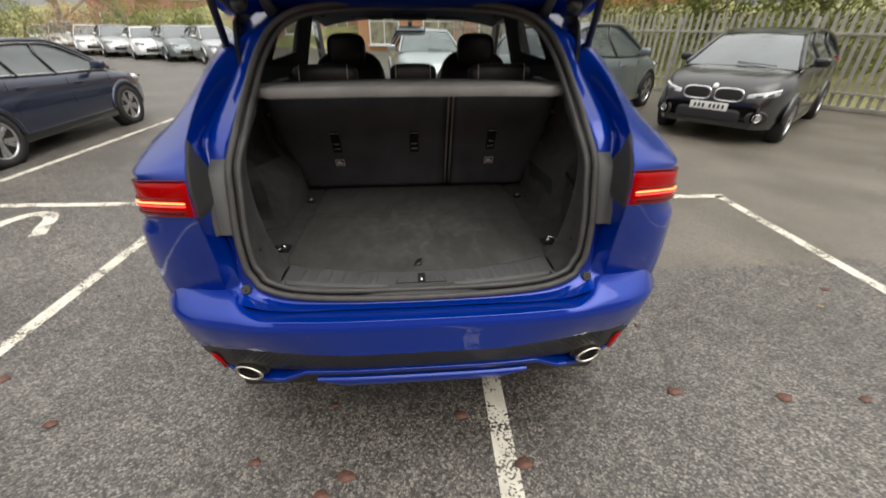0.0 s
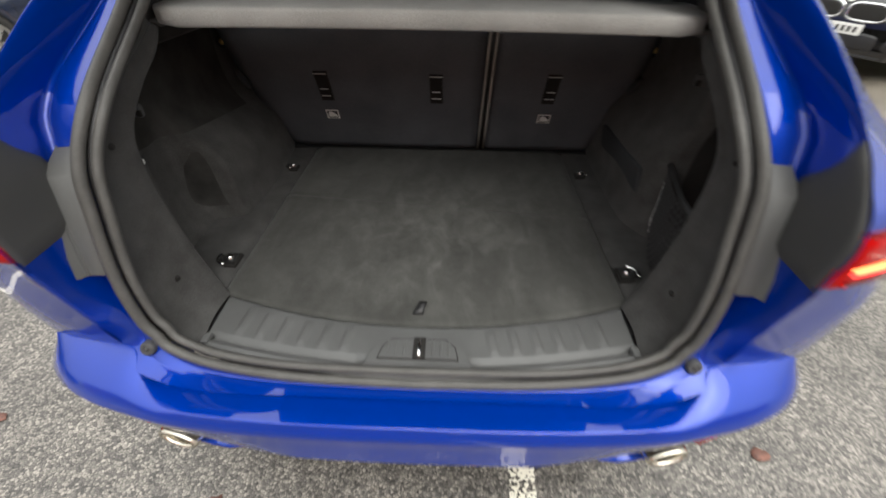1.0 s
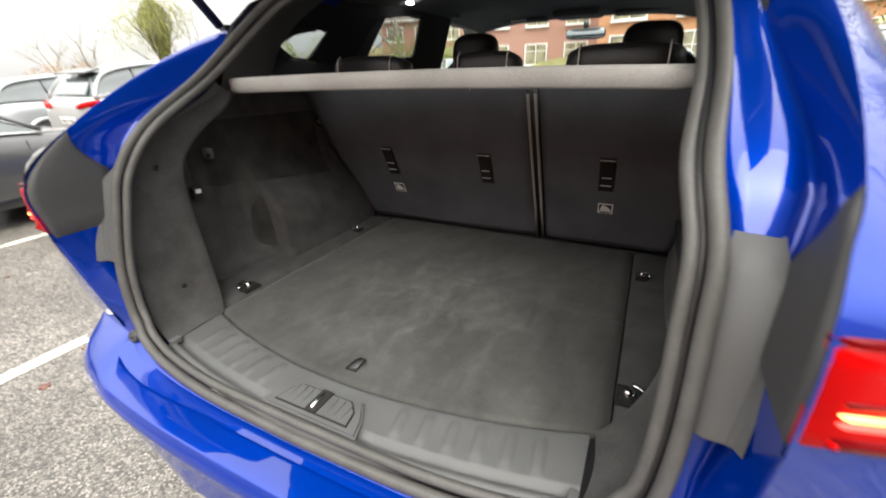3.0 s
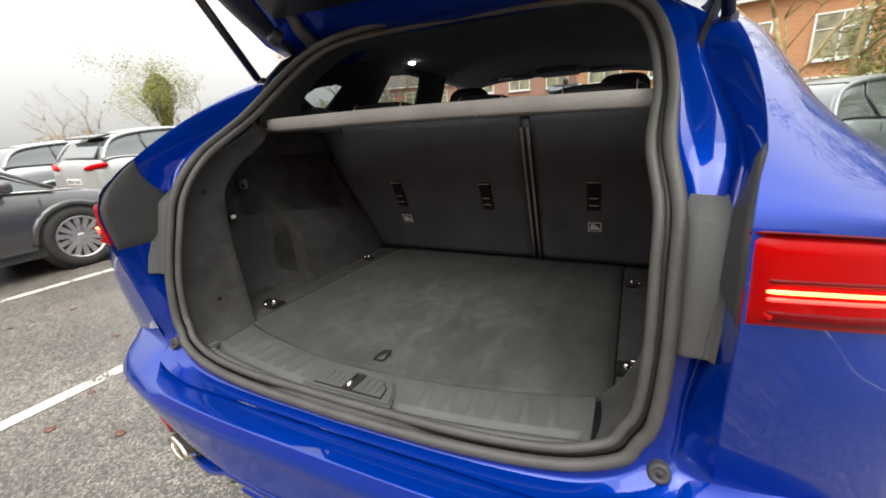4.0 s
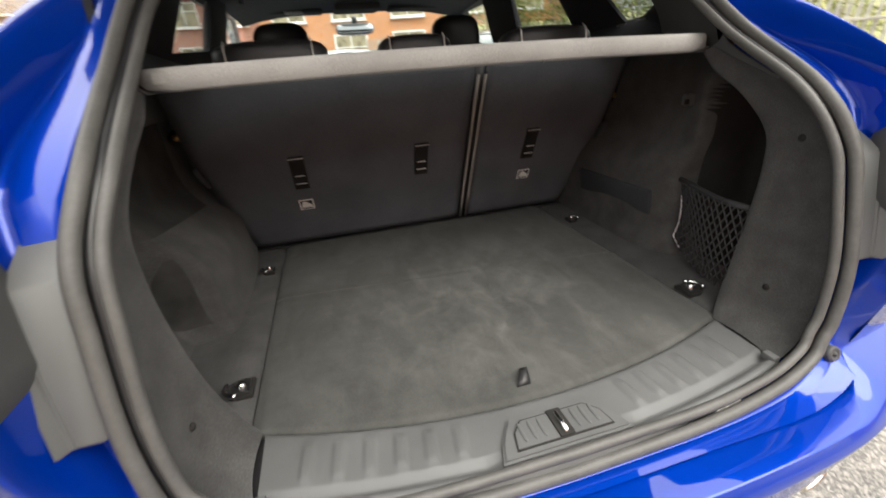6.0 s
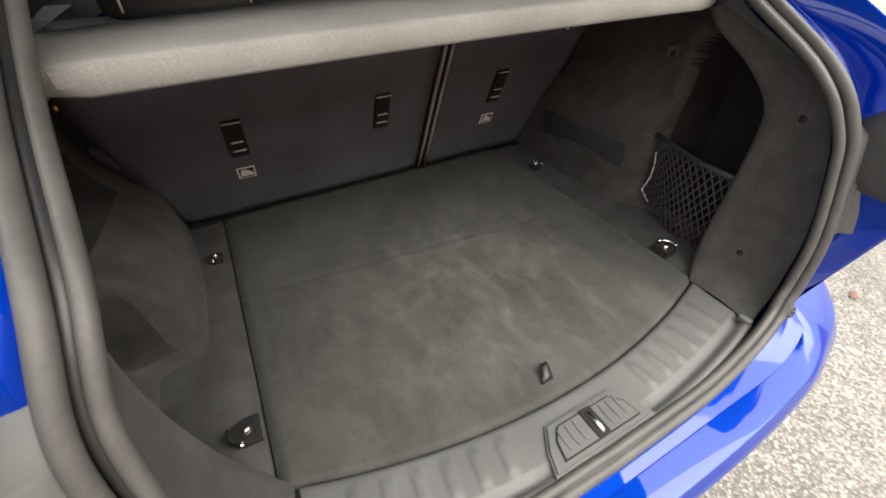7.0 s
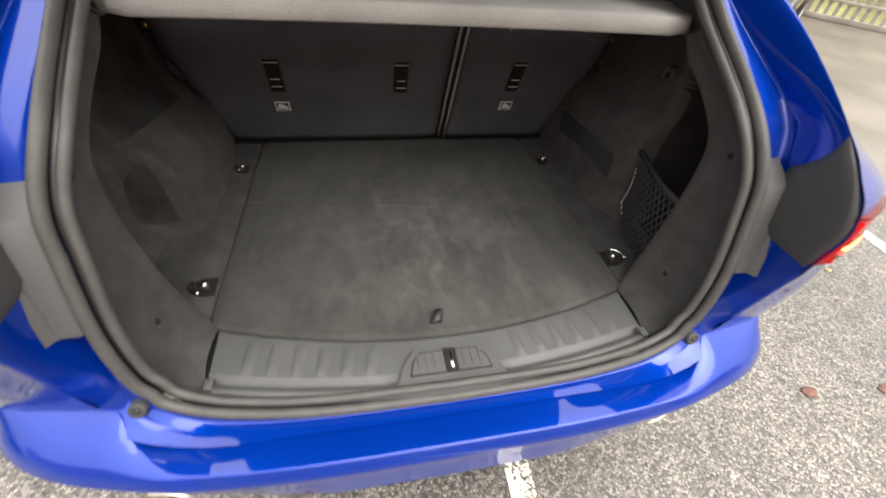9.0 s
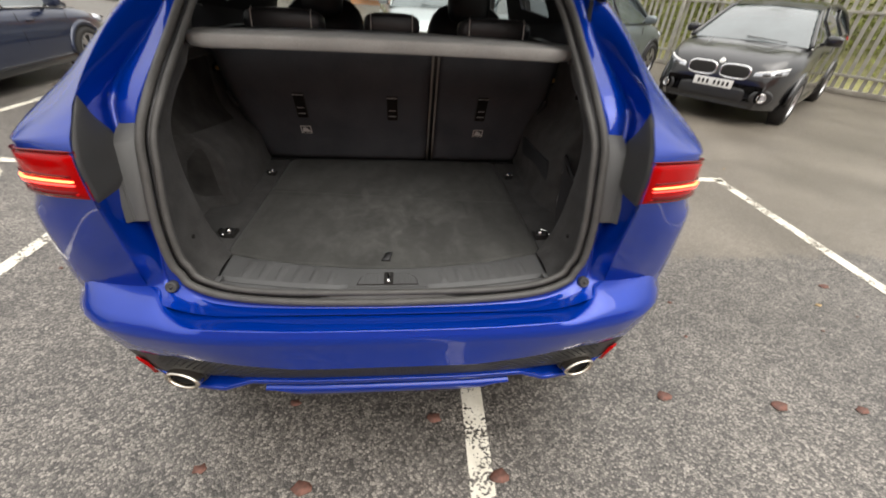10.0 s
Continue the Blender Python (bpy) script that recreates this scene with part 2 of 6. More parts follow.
    l.new(sr.outputs[0], amount.inputs[1])
    gain = n.new("ShaderNodeMath")
    gain.operation = "MULTIPLY_ADD"
    gain.inputs[1].default_value, gain.inputs[2].default_value = 0.60, 1.0
    l.new(amount.outputs[0], gain.inputs[0])
    mul3 = n.new("ShaderNodeVectorMath")
    mul3.operation = "SCALE"
    l.new(mul2.outputs[0], mul3.inputs[0])
    l.new(gain.outputs[0], mul3.inputs["Scale"])
    l.new(mul3.outputs[0], b.inputs["Base Color"])
    return m


CARPET = brushed_carpet()
SIDE_CARPET = shade("side_trim_carpet", (0.060, 0.059, 0.058), rough=0.95, var=0.24, scale=16, bump=0.3, bscale=420, fine=0.2, spec=0.1, sheen=0.08)
SEAT_CLOTH = shade("seat_back_cloth", (0.106, 0.113, 0.127), rough=0.92, var=0.15, scale=6, bump=0.3, bscale=500, fine=0.2, spec=0.15)
SILL = shade("sill_plastic", (0.095, 0.096, 0.096), rough=0.5, var=0.1, scale=9, bump=0.12, bscale=1100, fine=0.06, spec=0.45)
TRIM = shade("grey_trim_plastic", (0.086, 0.087, 0.086), rough=0.52, var=0.08, scale=8, bump=0.05, bscale=1400, fine=0.05)
COVER = shade("dark_grey_rubberised_plastic", (0.05, 0.05, 0.05), rough=0.6, var=0.1, scale=8, bump=0.2, bscale=500)
DARK_TRIM = shade("black_trim_plastic", (0.018, 0.018, 0.019), rough=0.42, var=0.12, scale=10, bump=0.15, bscale=500)
RUBBER = shade("door_seal_rubber", (0.072, 0.070, 0.066), rough=0.55, var=0.15, scale=20, fine=0.08)
SHELF = shade("parcel_shelf_cloth", (0.32, 0.315, 0.30), rough=0.9, var=0.12, scale=8, bump=0.4, bscale=600, fine=0.15, spec=0.15)
LEATHER = shade("black_leather", (0.018, 0.018, 0.019), rough=0.42, var=0.15, scale=18, bump=0.35, bscale=220)
STITCH = shade("seat_stitching", (0.5, 0.48, 0.44), rough=0.8)
LINER = shade("roof_lining", (0.13, 0.14, 0.142), rough=0.95, var=0.08, scale=6, bump=0.2, bscale=500, spec=0.1)
CABIN = shade("dark_cabin_lining", (0.022, 0.023, 0.027), rough=0.85, var=0.12, scale=7, bump=0.2, bscale=500, spec=0.15)
PILLAR = shade("dark_pillar_cloth", (0.045, 0.048, 0.052), rough=0.9, var=0.1, scale=7, bump=0.2, bscale=500, spec=0.15)
CHROME = shade("chrome", (0.75, 0.75, 0.74), rough=0.14, metal=1.0, var=0.1, scale=30)
MIRROR = shade("dimming_mirror", (0.22, 0.23, 0.24), rough=0.04, metal=1.0, var=0.03)
STEEL = shade("dull_steel", (0.4, 0.39, 0.37), rough=0.3, metal=1.0, var=0.15, scale=40)
EXHAUST = shade("exhaust_tip_steel", (0.62, 0.58, 0.5), rough=0.22, metal=1.0, var=0.15, scale=25)
SOOT = shade("soot", (0.012, 0.011, 0.01), rough=0.9)
LABEL_WHITE = shade("label_white", (0.82, 0.82, 0.80), rough=0.5, var=0.05)
DULL_WHITE = shade("dull_white_plastic", (0.62, 0.62, 0.62), rough=0.5, var=0.08)
BRASS = shade("brass_plated_steel", (0.62, 0.42, 0.16), rough=0.3, metal=1.0, var=0.1, scale=30)
# Darker side carpet: the recess shade is put into its colour.
SHADED_CARPET = shade("shaded_side_carpet", (0.045, 0.044, 0.042), rough=0.95, var=0.3, scale=14, bump=0.3, bscale=500, spec=0.05)
POCKET_BLACK = shade("black_pocket_surface", (0.028, 0.028, 0.027), rough=0.95, var=0.2, scale=9, bump=0.3, bscale=500, spec=0.05)
LAMP_RED = shade("tail_lamp_red", (0.38, 0.0006, 0.001), rough=0.06, var=0.06, scale=30, spec=0.12)
LAMP_DARK = shade("tail_lamp_dark_red", (0.13, 0.001, 0.003), rough=0.07, var=0.1, scale=40, spec=0.15)
LIT = glow("lit_tail_light_bar", (1.0, 0.17, 0.05), 3.2)
LIT_DIM = glow("lit_tail_light_edge", (1.0, 0.04, 0.03), 1.6)
DOME = glow("dome_lamp_glow", (1.0, 0.97, 0.9), 12.0)
GLASS = pane_glass("car_glass", (0.88, 0.95, 0.93), 0.92)
TINTED = pane_glass("tinted_car_glass", (0.75, 0.82, 0.82), 0.6)
NET = shade("elastic_net", (0.03, 0.03, 0.032), rough=0.7)
ASPHALT = asphalt_mat()
PAINT = worn_paint_mat()
TYRE = shade("tyre_rubber", (0.022, 0.021, 0.02), rough=0.8, var=0.2, scale=14, bump=0.2)
ALLOY = shade("alloy_wheel", (0.55, 0.55, 0.56), rough=0.28, metal=1.0, var=0.1, scale=12)


# ---- shape helpers ----
def spline(pts, n):
    """n points at even parameter steps on a smooth curve through pts."""
    p = [Vector(q) for q in pts]
    out = []
    for k in range(n):
        f = k / (n - 1) * (len(p) - 1)
        i = min(int(f), len(p) - 2)
        u = f - i
        a, b, c, d = p[max(i - 1, 0)], p[i], p[i + 1], p[min(i + 2, len(p) - 1)]
        out.append(0.5 * (2 * b + (c - a) * u + (2 * a - 5 * b + 4 * c - d) * u * u + (3 * b - a - 3 * c + d) * u ** 3))
    return out


def grid(rows, close_u=False, close_v=False, bm=None):
    """A sheet of quads through rows of points."""
    bm = bm or bmesh.new()
    vs = [[bm.verts.new(p) for p in r] for r in rows]
    nu, nv = len(vs), len(vs[0])
    for i in range(nu if close_u else nu - 1):
        for j in range(nv if close_v else nv - 1):
            q = [vs[i][j], vs[i][(j + 1) % nv], vs[(i + 1) % nu][(j + 1) % nv], vs[(i + 1) % nu][j]]
            if len({v.index if v.index >= 0 else id(v) for v in q}) == 4:
                bm.faces.new(q)
    return bm


def box(cx, cy, cz, sx, sy, sz, bevel=0.0, turn=None, bm=None, segs=2):
    bm = bm or bmesh.new()
    m = Matrix.Translation((cx, cy, cz)) @ (turn or Matrix()) @ Matrix.Diagonal((sx, sy, sz, 1))
    made = bmesh.ops.create_cube(bm, size=1, matrix=m)
    if bevel:
        edges = list({e for v in made["verts"] for e in v.link_edges})
        bmesh.ops.bevel(bm, geom=edges, offset=bevel, segments=segs, affect="EDGES", profile=0.6)
    return bm


def tube(path, r, closed=False, seg=8, bm=None, squash=1.0):
    """A round bar along a path; r may be a list."""
    p = [Vector(q) for q in path]
    n = len(p)
    rows = []
    ways = []
    for i in range(n):
        t = (p[(i + 1) % n] - p[i - 1]) if closed else (p[min(i + 1, n - 1)] - p[max(i - 1, 0)])
        ways.append(t.normalized())
    s = ways[0].cross(Vector((0.03, 0.08, 1)))
    if s.length < 0.05:
        s = ways[0].cross(Vector((1, 0.1, 0)))
    sides = []
    for t in ways:
        s = (s - t * s.dot(t)).normalized()
        sides.append(s)
    # a closed bar comes back turned by some angle, which is spread over its length
    back = (sides[-1] - ways[0] * sides[-1].dot(ways[0])).normalized() if closed else sides[0]
    twist = math.atan2(sides[0].cross(back).dot(ways[0]), sides[0].dot(back)) if closed else 0.0
    for i in range(n):
        s, w, turn = sides[i], sides[i].cross(ways[i]), twist * i / n
        rad = r[i] if isinstance(r, (list, tuple)) else r
        rows.append([p[i] + rad * (math.cos(a) * s + squash * math.sin(a) * w) for a in [2 * math.pi * k / seg + turn for k in range(seg)]])
    bm = grid(rows, close_u=closed, close_v=True, bm=bm)
    if not closed:
        bm.verts.ensure_lookup_table()
        base = len(bm.verts) - n * seg
        bm.faces.new([bm.verts[base + k] for k in range(seg)])
        bm.faces.new([bm.verts[base + (n - 1) * seg + k] for k in range(seg)][::-1])
    return bm


def lathe(profile, m=None, seg=24, bm=None):
    """Spin (radius, height) points about z, then move by m."""
    m = m or Matrix()
    rows = [[m @ Vector((r * math.cos(a), r * math.sin(a), h)) for a in [2 * math.pi * k / seg for k in range(seg)]] for r, h in profile]
    return grid(rows, close_v=True, bm=bm)


def slab(outline, depth, m=None, bevel=0.0, bm=None, segs=2):
    """A flat plate of an outline in xy, its top at z = 0, thickness depth downwards, moved by m."""
    own = bmesh.new()
    m = m or Matrix()
    a = [own.verts.new((x, y, 0)) for x, y in outline]
    b = [own.verts.new((x, y, -depth)) for x, y in outline]
    own.faces.new(a)
    own.faces.new(b[::-1])
    for i in range(len(a)):
        j = (i + 1) % len(a)
        own.faces.new([a[j], a[i], b[i], b[j]])
    if bevel:
        bmesh.ops.bevel(own, geom=[e for e in own.edges if abs(e.verts[0].co.z) < 1e-6 and abs(e.verts[1].co.z) < 1e-6], offset=bevel, segments=segs, affect="EDGES")
    bmesh.ops.transform(own, matrix=m, verts=own.verts)
    if bm is None:
        return own
    tmp = bpy.data.meshes.new("tmp")
    own.to_mesh(tmp)
    own.free()
    bm.from_mesh(tmp)
    bpy.data.meshes.remove(tmp)
    return bm


def smooth_ball(sx, sy, sz, m, power=2.6, bm=None, nu=20, nv=12):
    """A pillow-like superellipsoid."""
    def f(v):
        return math.copysign(abs(v) ** (2 / power), v)
    rows = []
    for j in range(nv + 1):
        b = -math.pi / 2 + math.pi * j / nv
        rows.append([m @ Vector((sx * f(math.cos(b)) * f(math.cos(a)), sy * f(math.cos(b)) * f(math.sin(a)), sz * f(math.sin(b))))
                     for a in [2 * math.pi * k / nu for k in range(nu)]])
    bm = grid(rows, close_v=True, bm=bm)
    bmesh.ops.remove_doubles(bm, verts=bm.verts, dist=1e-5)
    return bm


def two_skin(rows, off):
    """A closed sheet: the rows and a copy of them moved by off, joined all round."""
    off = Vector(off)
    nu, nv = len(rows), len(rows[0])
    front = [[Vector(p) for p in r] for r in rows]
    bm = grid([r + [p + off for p in r[::-1]] for r in front], close_v=True)
    bm.verts.ensure_lookup_table()
    w = 2 * nv
    for i in (0, nu - 1):
        for j in range(nv - 1):
            bm.faces.new([bm.verts[i * w + j], bm.verts[i * w + j + 1], bm.verts[i * w + w - 2 - j], bm.verts[i * w + w - 1 - j]])
    return bm


def part(name, bm, material, parent=None, label="", sharp=35, thick=0.0):
    """Links a bmesh as one mesh object, under a thing or a part."""
    me = bpy.data.meshes.new(name)
    if sharp is not None:
        for f in bm.faces:
            f.smooth = True
        for e in bm.edges:
            if len(e.link_faces) == 2 and e.calc_face_angle(0) > radians(sharp):
                e.smooth = False
    bmesh.ops.recalc_face_normals(bm, faces=bm.faces)
    bm.to_mesh(me)
    bm.free()
    me.materials.append(material)
    ob = new(name, me)
    if parent:
        ob.parent = parent
    if label:
        ob["label"] = label
    if thick:
        so = ob.modifiers.new("thickness", "SOLIDIFY")
        so.thickness, so.offset = thick, -1
    return ob


def thing(name, m, label, category, group="", kind=""):
    ob = new(name)
    ob.empty_display_size = 0.1
    ob.matrix_world = m
    return tagged(ob, label, category, group, kind)


# ---- ground, markings ----
def ground():
    bm = bmesh.new()
    xs = [-900, -120, -40, -12, -4, 0, 4, 12, 40, 120, 900]
    grid([[(x, y, 0) for x in xs] for y in xs], bm=bm)
    return tagged(part("ground", bm, ASPHALT, sharp=None), "worn grey asphalt of a car park", "asphalt", kind="structure")


ground()


def line_on_ground(a, b, width):
    a, b = Vector((*a, 0)), Vector((*b, 0))
    d = (b - a).normalized()
    s = Vector((-d.y, d.x, 0)) * width / 2
    bm = bmesh.new()
    n = max(2, int((b - a).length / 0.4))
    rows = []
    for k in range(n + 1):
        p = a.lerp(b, k / n)
        rows.append([p - s + Vector((0, 0, 0.004)), p + s + Vector((0, 0, 0.004))])
    grid(rows, bm=bm)
    return tagged(part("bay_line", bm, PAINT, sharp=None), "worn white painted parking bay line", "road marking", kind="structure")


for x0, lean, y0, y1 in ((-2.405, .042, -6.0, 2.9), (0.34, .035, -6.0, 2.84), (3.24, .008, -6.0, 2.74), (-4.94, .06, -6.0, 3.0), (-5.05, .07, 3.0, 8.2), (-2.45, .06, 3.0, 8.2),
                         (-7.5, .06, -6.0, 8.2), (-10.0, .06, -6.0, 8.2)):
    line_on_ground((x0 + lean * y0, y0), (x0 + lean * y1, y1), 0.095)
line_on_ground((-10.0, 3.18), (3.32, 2.735), 0.095)


def painted_digit():
    """A bay numeral in thick white strokes, on the ground."""
    bm = bmesh.new()
    pts = [Vector((x, y, 0.005)) for x, y in ((-3.28, 2.27), (-3.36, 2.45), (-3.42, 2.62), (-3.52, 2.73), (-3.66, 2.73), (-3.76, 2.62), (-3.80, 2.46))]
    rows = []
    for i, p in enumerate(spline(pts, 18)):
        rows.append(p)
    out = []
    for i, p in enumerate(rows):
        t = (rows[min(i + 1, 17)] - rows[max(i - 1, 0)]).normalized()
        s = Vector((-t.y, t.x, 0)) * 0.06
        out.append([p - s, p + s])
    grid(out, bm=bm)
    return tagged(part("painted_mark", bm, PAINT, sharp=None), "worn white bay mark painted on the asphalt", "road marking", kind="structure")


painted_digit()

# ---- the blue car: empty at its base, in its own axes x right, y forward, z up ----
car = thing("suv", SLOPE, "shiny blue compact SUV parked with its tailgate raised", "car")

# the rubber seal round the boot opening, half of it, from the middle below to the middle above
SEAL = [(0, -.045, .835), (.25, -.04, .838), (.42, -.022, .845), (.511, -.006, .87), (.537, .003, .902), (.555, .008, .94), (.564, .019, 1.04), (.565, .047, 1.16), (.564, .078, 1.25),
        (.548, .145, 1.34), (.556, .312, 1.44), (.541, .448, 1.55), (.50, .54, 1.635), (.41, .60, 1.69), (.23, .635, 1.715), (0, .65, 1.725)]
# the rim of the body round it, point by point
RIM = [(0, -.072, .8165), (.25, -.070, .8165), (.46, -.066, .8175), (.598, -.034, .838), (.636, .011, .860), (.632, -.012, .95), (.627, -.038, 1.05), (.622, -.06, 1.15), (.618, -.065, 1.25),
       (.645, .05, 1.345), (.66, .24, 1.455), (.665, .45, 1.55), (.655, .62, 1.61), (.58, .74, 1.70), (.36, .78, 1.755), (0, .80, 1.775)]
NS = 85
seal_r, rim_r = spline(SEAL, NS), spline(RIM, NS)


def around(s, r):
    """Joins a right half curve with its mirrored left half into a closed one."""
    return [Vector(p) for p in s] + [Vector((-p[0], p[1], p[2])) for p in s[-2:0:-1]]


def jamb_point(i, v, lift=0.0):
    """A place on the jamb: i along the seal, v from the seal (0) to the rim (1)."""
    a, b = seal_r[i], rim_r[i]
    p = a.lerp(b, v)
    up = min(1, max(0, (a.z - 0.85) / 0.10)) * min(1, max(0, (1.66 - a.z) / .08))
    w = min(1, max(0, (v - .53) / .46))
    soft = min(1, max(0, (a.z - 1.29) / .20))
    stepped = w + (w * w * (3 - 2 * w) - w) * soft
    g = v * (1 - up) + stepped * up
    base = a.y + .030 * up * min(1, v / .12)
    p.y = base + (b.y - base) * g + .012 * up * math.exp(-((v - .5) / .05) ** 2) - lift
    knee = float(np.interp(a.z, (.90, 1.05, 1.23, 1.36), (.590, .614, .634, .662)))
    upk = up * min(1, max(0, (1.48 - a.z) / .18))
    flat_x = a.x + (knee - a.x) * v / .53 if v < .53 else knee + (b.x - knee) * (v - .53) / .47
    p.x += (flat_x - p.x) * upk
    if v > .55:
        p.x -= lift
        p.y += lift * .8
    if a.z < 0.9:
        k = min(1, max(0, (.9 - a.z) / .05))
        p.z -= k * (a.z - b.z) * (1 - v) * min(1, v / .12) * .85
    return p


loop = around(seal_r, None)
bm = tube(loop, 0.0105, closed=True, seg=12)


def inset(p, d, fwd):
    c = Vector((0, p.y, 1.27))
    q = Vector(p) + (c - p).normalized() * d
    q.y += fwd
    return q


seal_ob = part("boot_seal", bm, RUBBER, car, "grey rubber seal round the boot opening")
part("inner_bead", tube([inset(p, 0.0255, 0.011) for p in loop], 0.0085, closed=True, seg=10), RUBBER, seal_ob)
part("seal_groove", tube([inset(p, 0.0135, 0.016) for p in loop], 0.0080, closed=True, seg=8), DARK_TRIM, seal_ob)

# the painted jamb between seal and rim, each half in one sheet
for s in (1, -1):
    rows = []
    for i in range(NS):
        rows.append([Vector((s * q.x, q.y, q.z)) for q in [jamb_point(i, v) for v in (0.0, .06, .12, .2, .3, .4, .45, .48, .5, .53, .56, .60, .65, .70, .75, .8, .85, .9, .95, .99, 1.0)]])
    part("boot_jamb", grid(rows), BLUE, car)

# rear quarter panels: from the rim outwards and forwards
Q = [
    [(.636, .03, .80), (.74, .04, .80), (.83, .07, .80), (.885, .14, .80), (.93, .50, .80), (.95, 1.0, .80)],
    [(.636, .011, .86), (.742, .025, .86), (.838, .058, .86), (.888, .14, .86), (.93, .50, .86), (.95, 1.0, .86)],
    [(.632, -.012, .95), (.748, .003, .95), (.846, .052, .95), (.898, .15, .95), (.933, .5, .95), (.95, 1.0, .95)],
    [(.627, -.038, 1.05), (.75, -.012, 1.05), (.85, .05, 1.05), (.90, .16, 1.05), (.932, .5, 1.05), (.948, 1.0, 1.05)],
    [(.622, -.06, 1.14), (.75, -.01, 1.125), (.85, .075, 1.105), (.897, .19, 1.105), (.928, .5, 1.11), (.945, 1.0, 1.12)],
    [(.618, -.065, 1.25), (.73, -.015, 1.238), (.825, .055, 1.222), (.87, .18, 1.225), (.905, .5, 1.235), (.925, 1.0, 1.24)],
    [(.628, -.02, 1.30), (.727, .006, 1.270), (.824, .065, 1.248), (.869, .190, 1.251), (.903, .5, 1.262), (.922, 1.0, 1.27)],
    [(.645, .05, 1.345), (.72, .09, 1.322), (.805, .16, 1.303), (.86, .29, 1.303), (.895, .55, 1.31), (.915, 1.0, 1.32)],
    [(.66, .24, 1.455), (.71, .26, 1.427), (.765, .31, 1.392), (.82, .43, 1.368), (.865, .68, 1.375), (.89, 1.0, 1.385)],
    [(.665, .45, 1.55), (.705, .47, 1.532), (.745, .51, 1.508), (.785, .60, 1.486), (.815, .78, 1.47), (.835, 1.0, 1.46)],
    [(.655, .62, 1.61), (.69, .64, 1.602), (.725, .67, 1.59), (.755, .74, 1.577), (.78, .87, 1.563), (.795, 1.0, 1.55)],
    [(.58, .74, 1.70), (.60, .78, 1.697), (.625, .83, 1.692), (.65, .88, 1.687), (.67, .94, 1.68), (.69, 1.0, 1.67)],
    [(.36, .78, 1.755), (.37, .82, 1.757), (.38, .86, 1.757), (.39, .91, 1.757), (.395, .95, 1.757), (.40, 1.0, 1.757)],
    [(0, .80, 1.775), (0, .84, 1.777), (0, .88, 1.778), (0, .92, 1.779), (0, .96, 1.78), (0, 1.0, 1.78)],
]
NU, NV = 66, 31
_cols = [spline([r[c] for r in Q], NU) for c in range(6)]
QUARTER = [spline([_cols[c][i] for c in range(6)], NV) for i in range(NU)]


def quarter(u, v, s=1, lift=0.0):
    """A place on the quarter panel, u in rows of Q, v 0 to 1 outwards, lifted off it."""
    fu, fv = u / (len(Q) - 1) * (NU - 1), v * (NV - 1)
    i, j = min(int(fu), NU - 2), min(int(fv), NV - 2)
    a, b = fu - i, fv - j
    p = (QUARTER[i][j] * (1 - a) + QUARTER[i + 1][j] * a) * (1 - b) + (QUARTER[i][j + 1] * (1 - a) + QUARTER[i + 1][j + 1] * a) * b
    n = (QUARTER[i][j + 1] - QUARTER[i][j]).cross(QUARTER[i + 1][j] - QUARTER[i][j]).normalized()
    if n.y > 0:
        n = -n
    p = p + n * lift
    return Vector((s * p.x, p.y, p.z))


for s in (1, -1):
    bm = grid([[Vector((s * p.x, p.y, p.z)) for p in r] for r in QUARTER])
    bmesh.ops.delete(bm, geom=[f for f in bm.faces if f.calc_center_median().y > .73 and 1.39 < f.calc_center_median().z < 1.615], context="FACES")
    part("quarter_panel", bm, BLUE, car, sharp=60)


def patch(u0, u1, v0, v1, s, lift, nu=8, nv=14, slant=0.0):
    """A shell that follows the quarter panel, with closed edges."""
    rows = []
    for i in range(nu + 1):
        u = u0 + (u1 - u0) * i / nu
        r = []
        for j in range(nv + 1):
            v = v0 + (v1 - v0) * j / nv
            edge = min(i, nu - i, j, nv - j)
            r.append(quarter(u + slant * (v - v0), v, s, lift if edge else -0.004))
        rows.append(r)
    return grid(rows)


# tail lamps wrap round the corners between the shoulder and the side
for s in (1, -1):
    lamp = part("tail_lamp", patch(3.98, 5.02, 0.0, 0.44, s, 0.008), LAMP_RED, car, "red tail lamp with a lit light bar")
    part("lamp_bezel", patch(4.955, 5.03, 0.0, 0.445, s, 0.0105, 2, 14), LAMP_DARK, lamp)
    part("lamp_shadow_line", patch(4.47, 4.56, 0.015, 0.43, s, 0.0105, 3, 14), LAMP_DARK, lamp)
    part("light_bar", patch(4.385, 4.455, 0.015, 0.43, s, 0.0125, 3, 14), LIT, lamp, "lit orange light bar")
    part("light_bar_edge", patch(4.31, 4.385, 0.015, 0.43, s, 0.0115, 3, 14), LIT_DIM, lamp)
    part("lamp_lower_lens", patch(4.07, 4.27, 0.015, 0.42, s, 0.0105, 4, 14), LAMP_DARK, lamp)
    part("lamp_square", patch(4.10, 4.24, 0.03, 0.055, s, 0.0125, 3, 3), LAMP_RED, lamp)


# grey plastic panels on the jamb beside the lamps
def seal_index(z):
    return min(range(NS), key=lambda k: abs(seal_r[k].z - z))


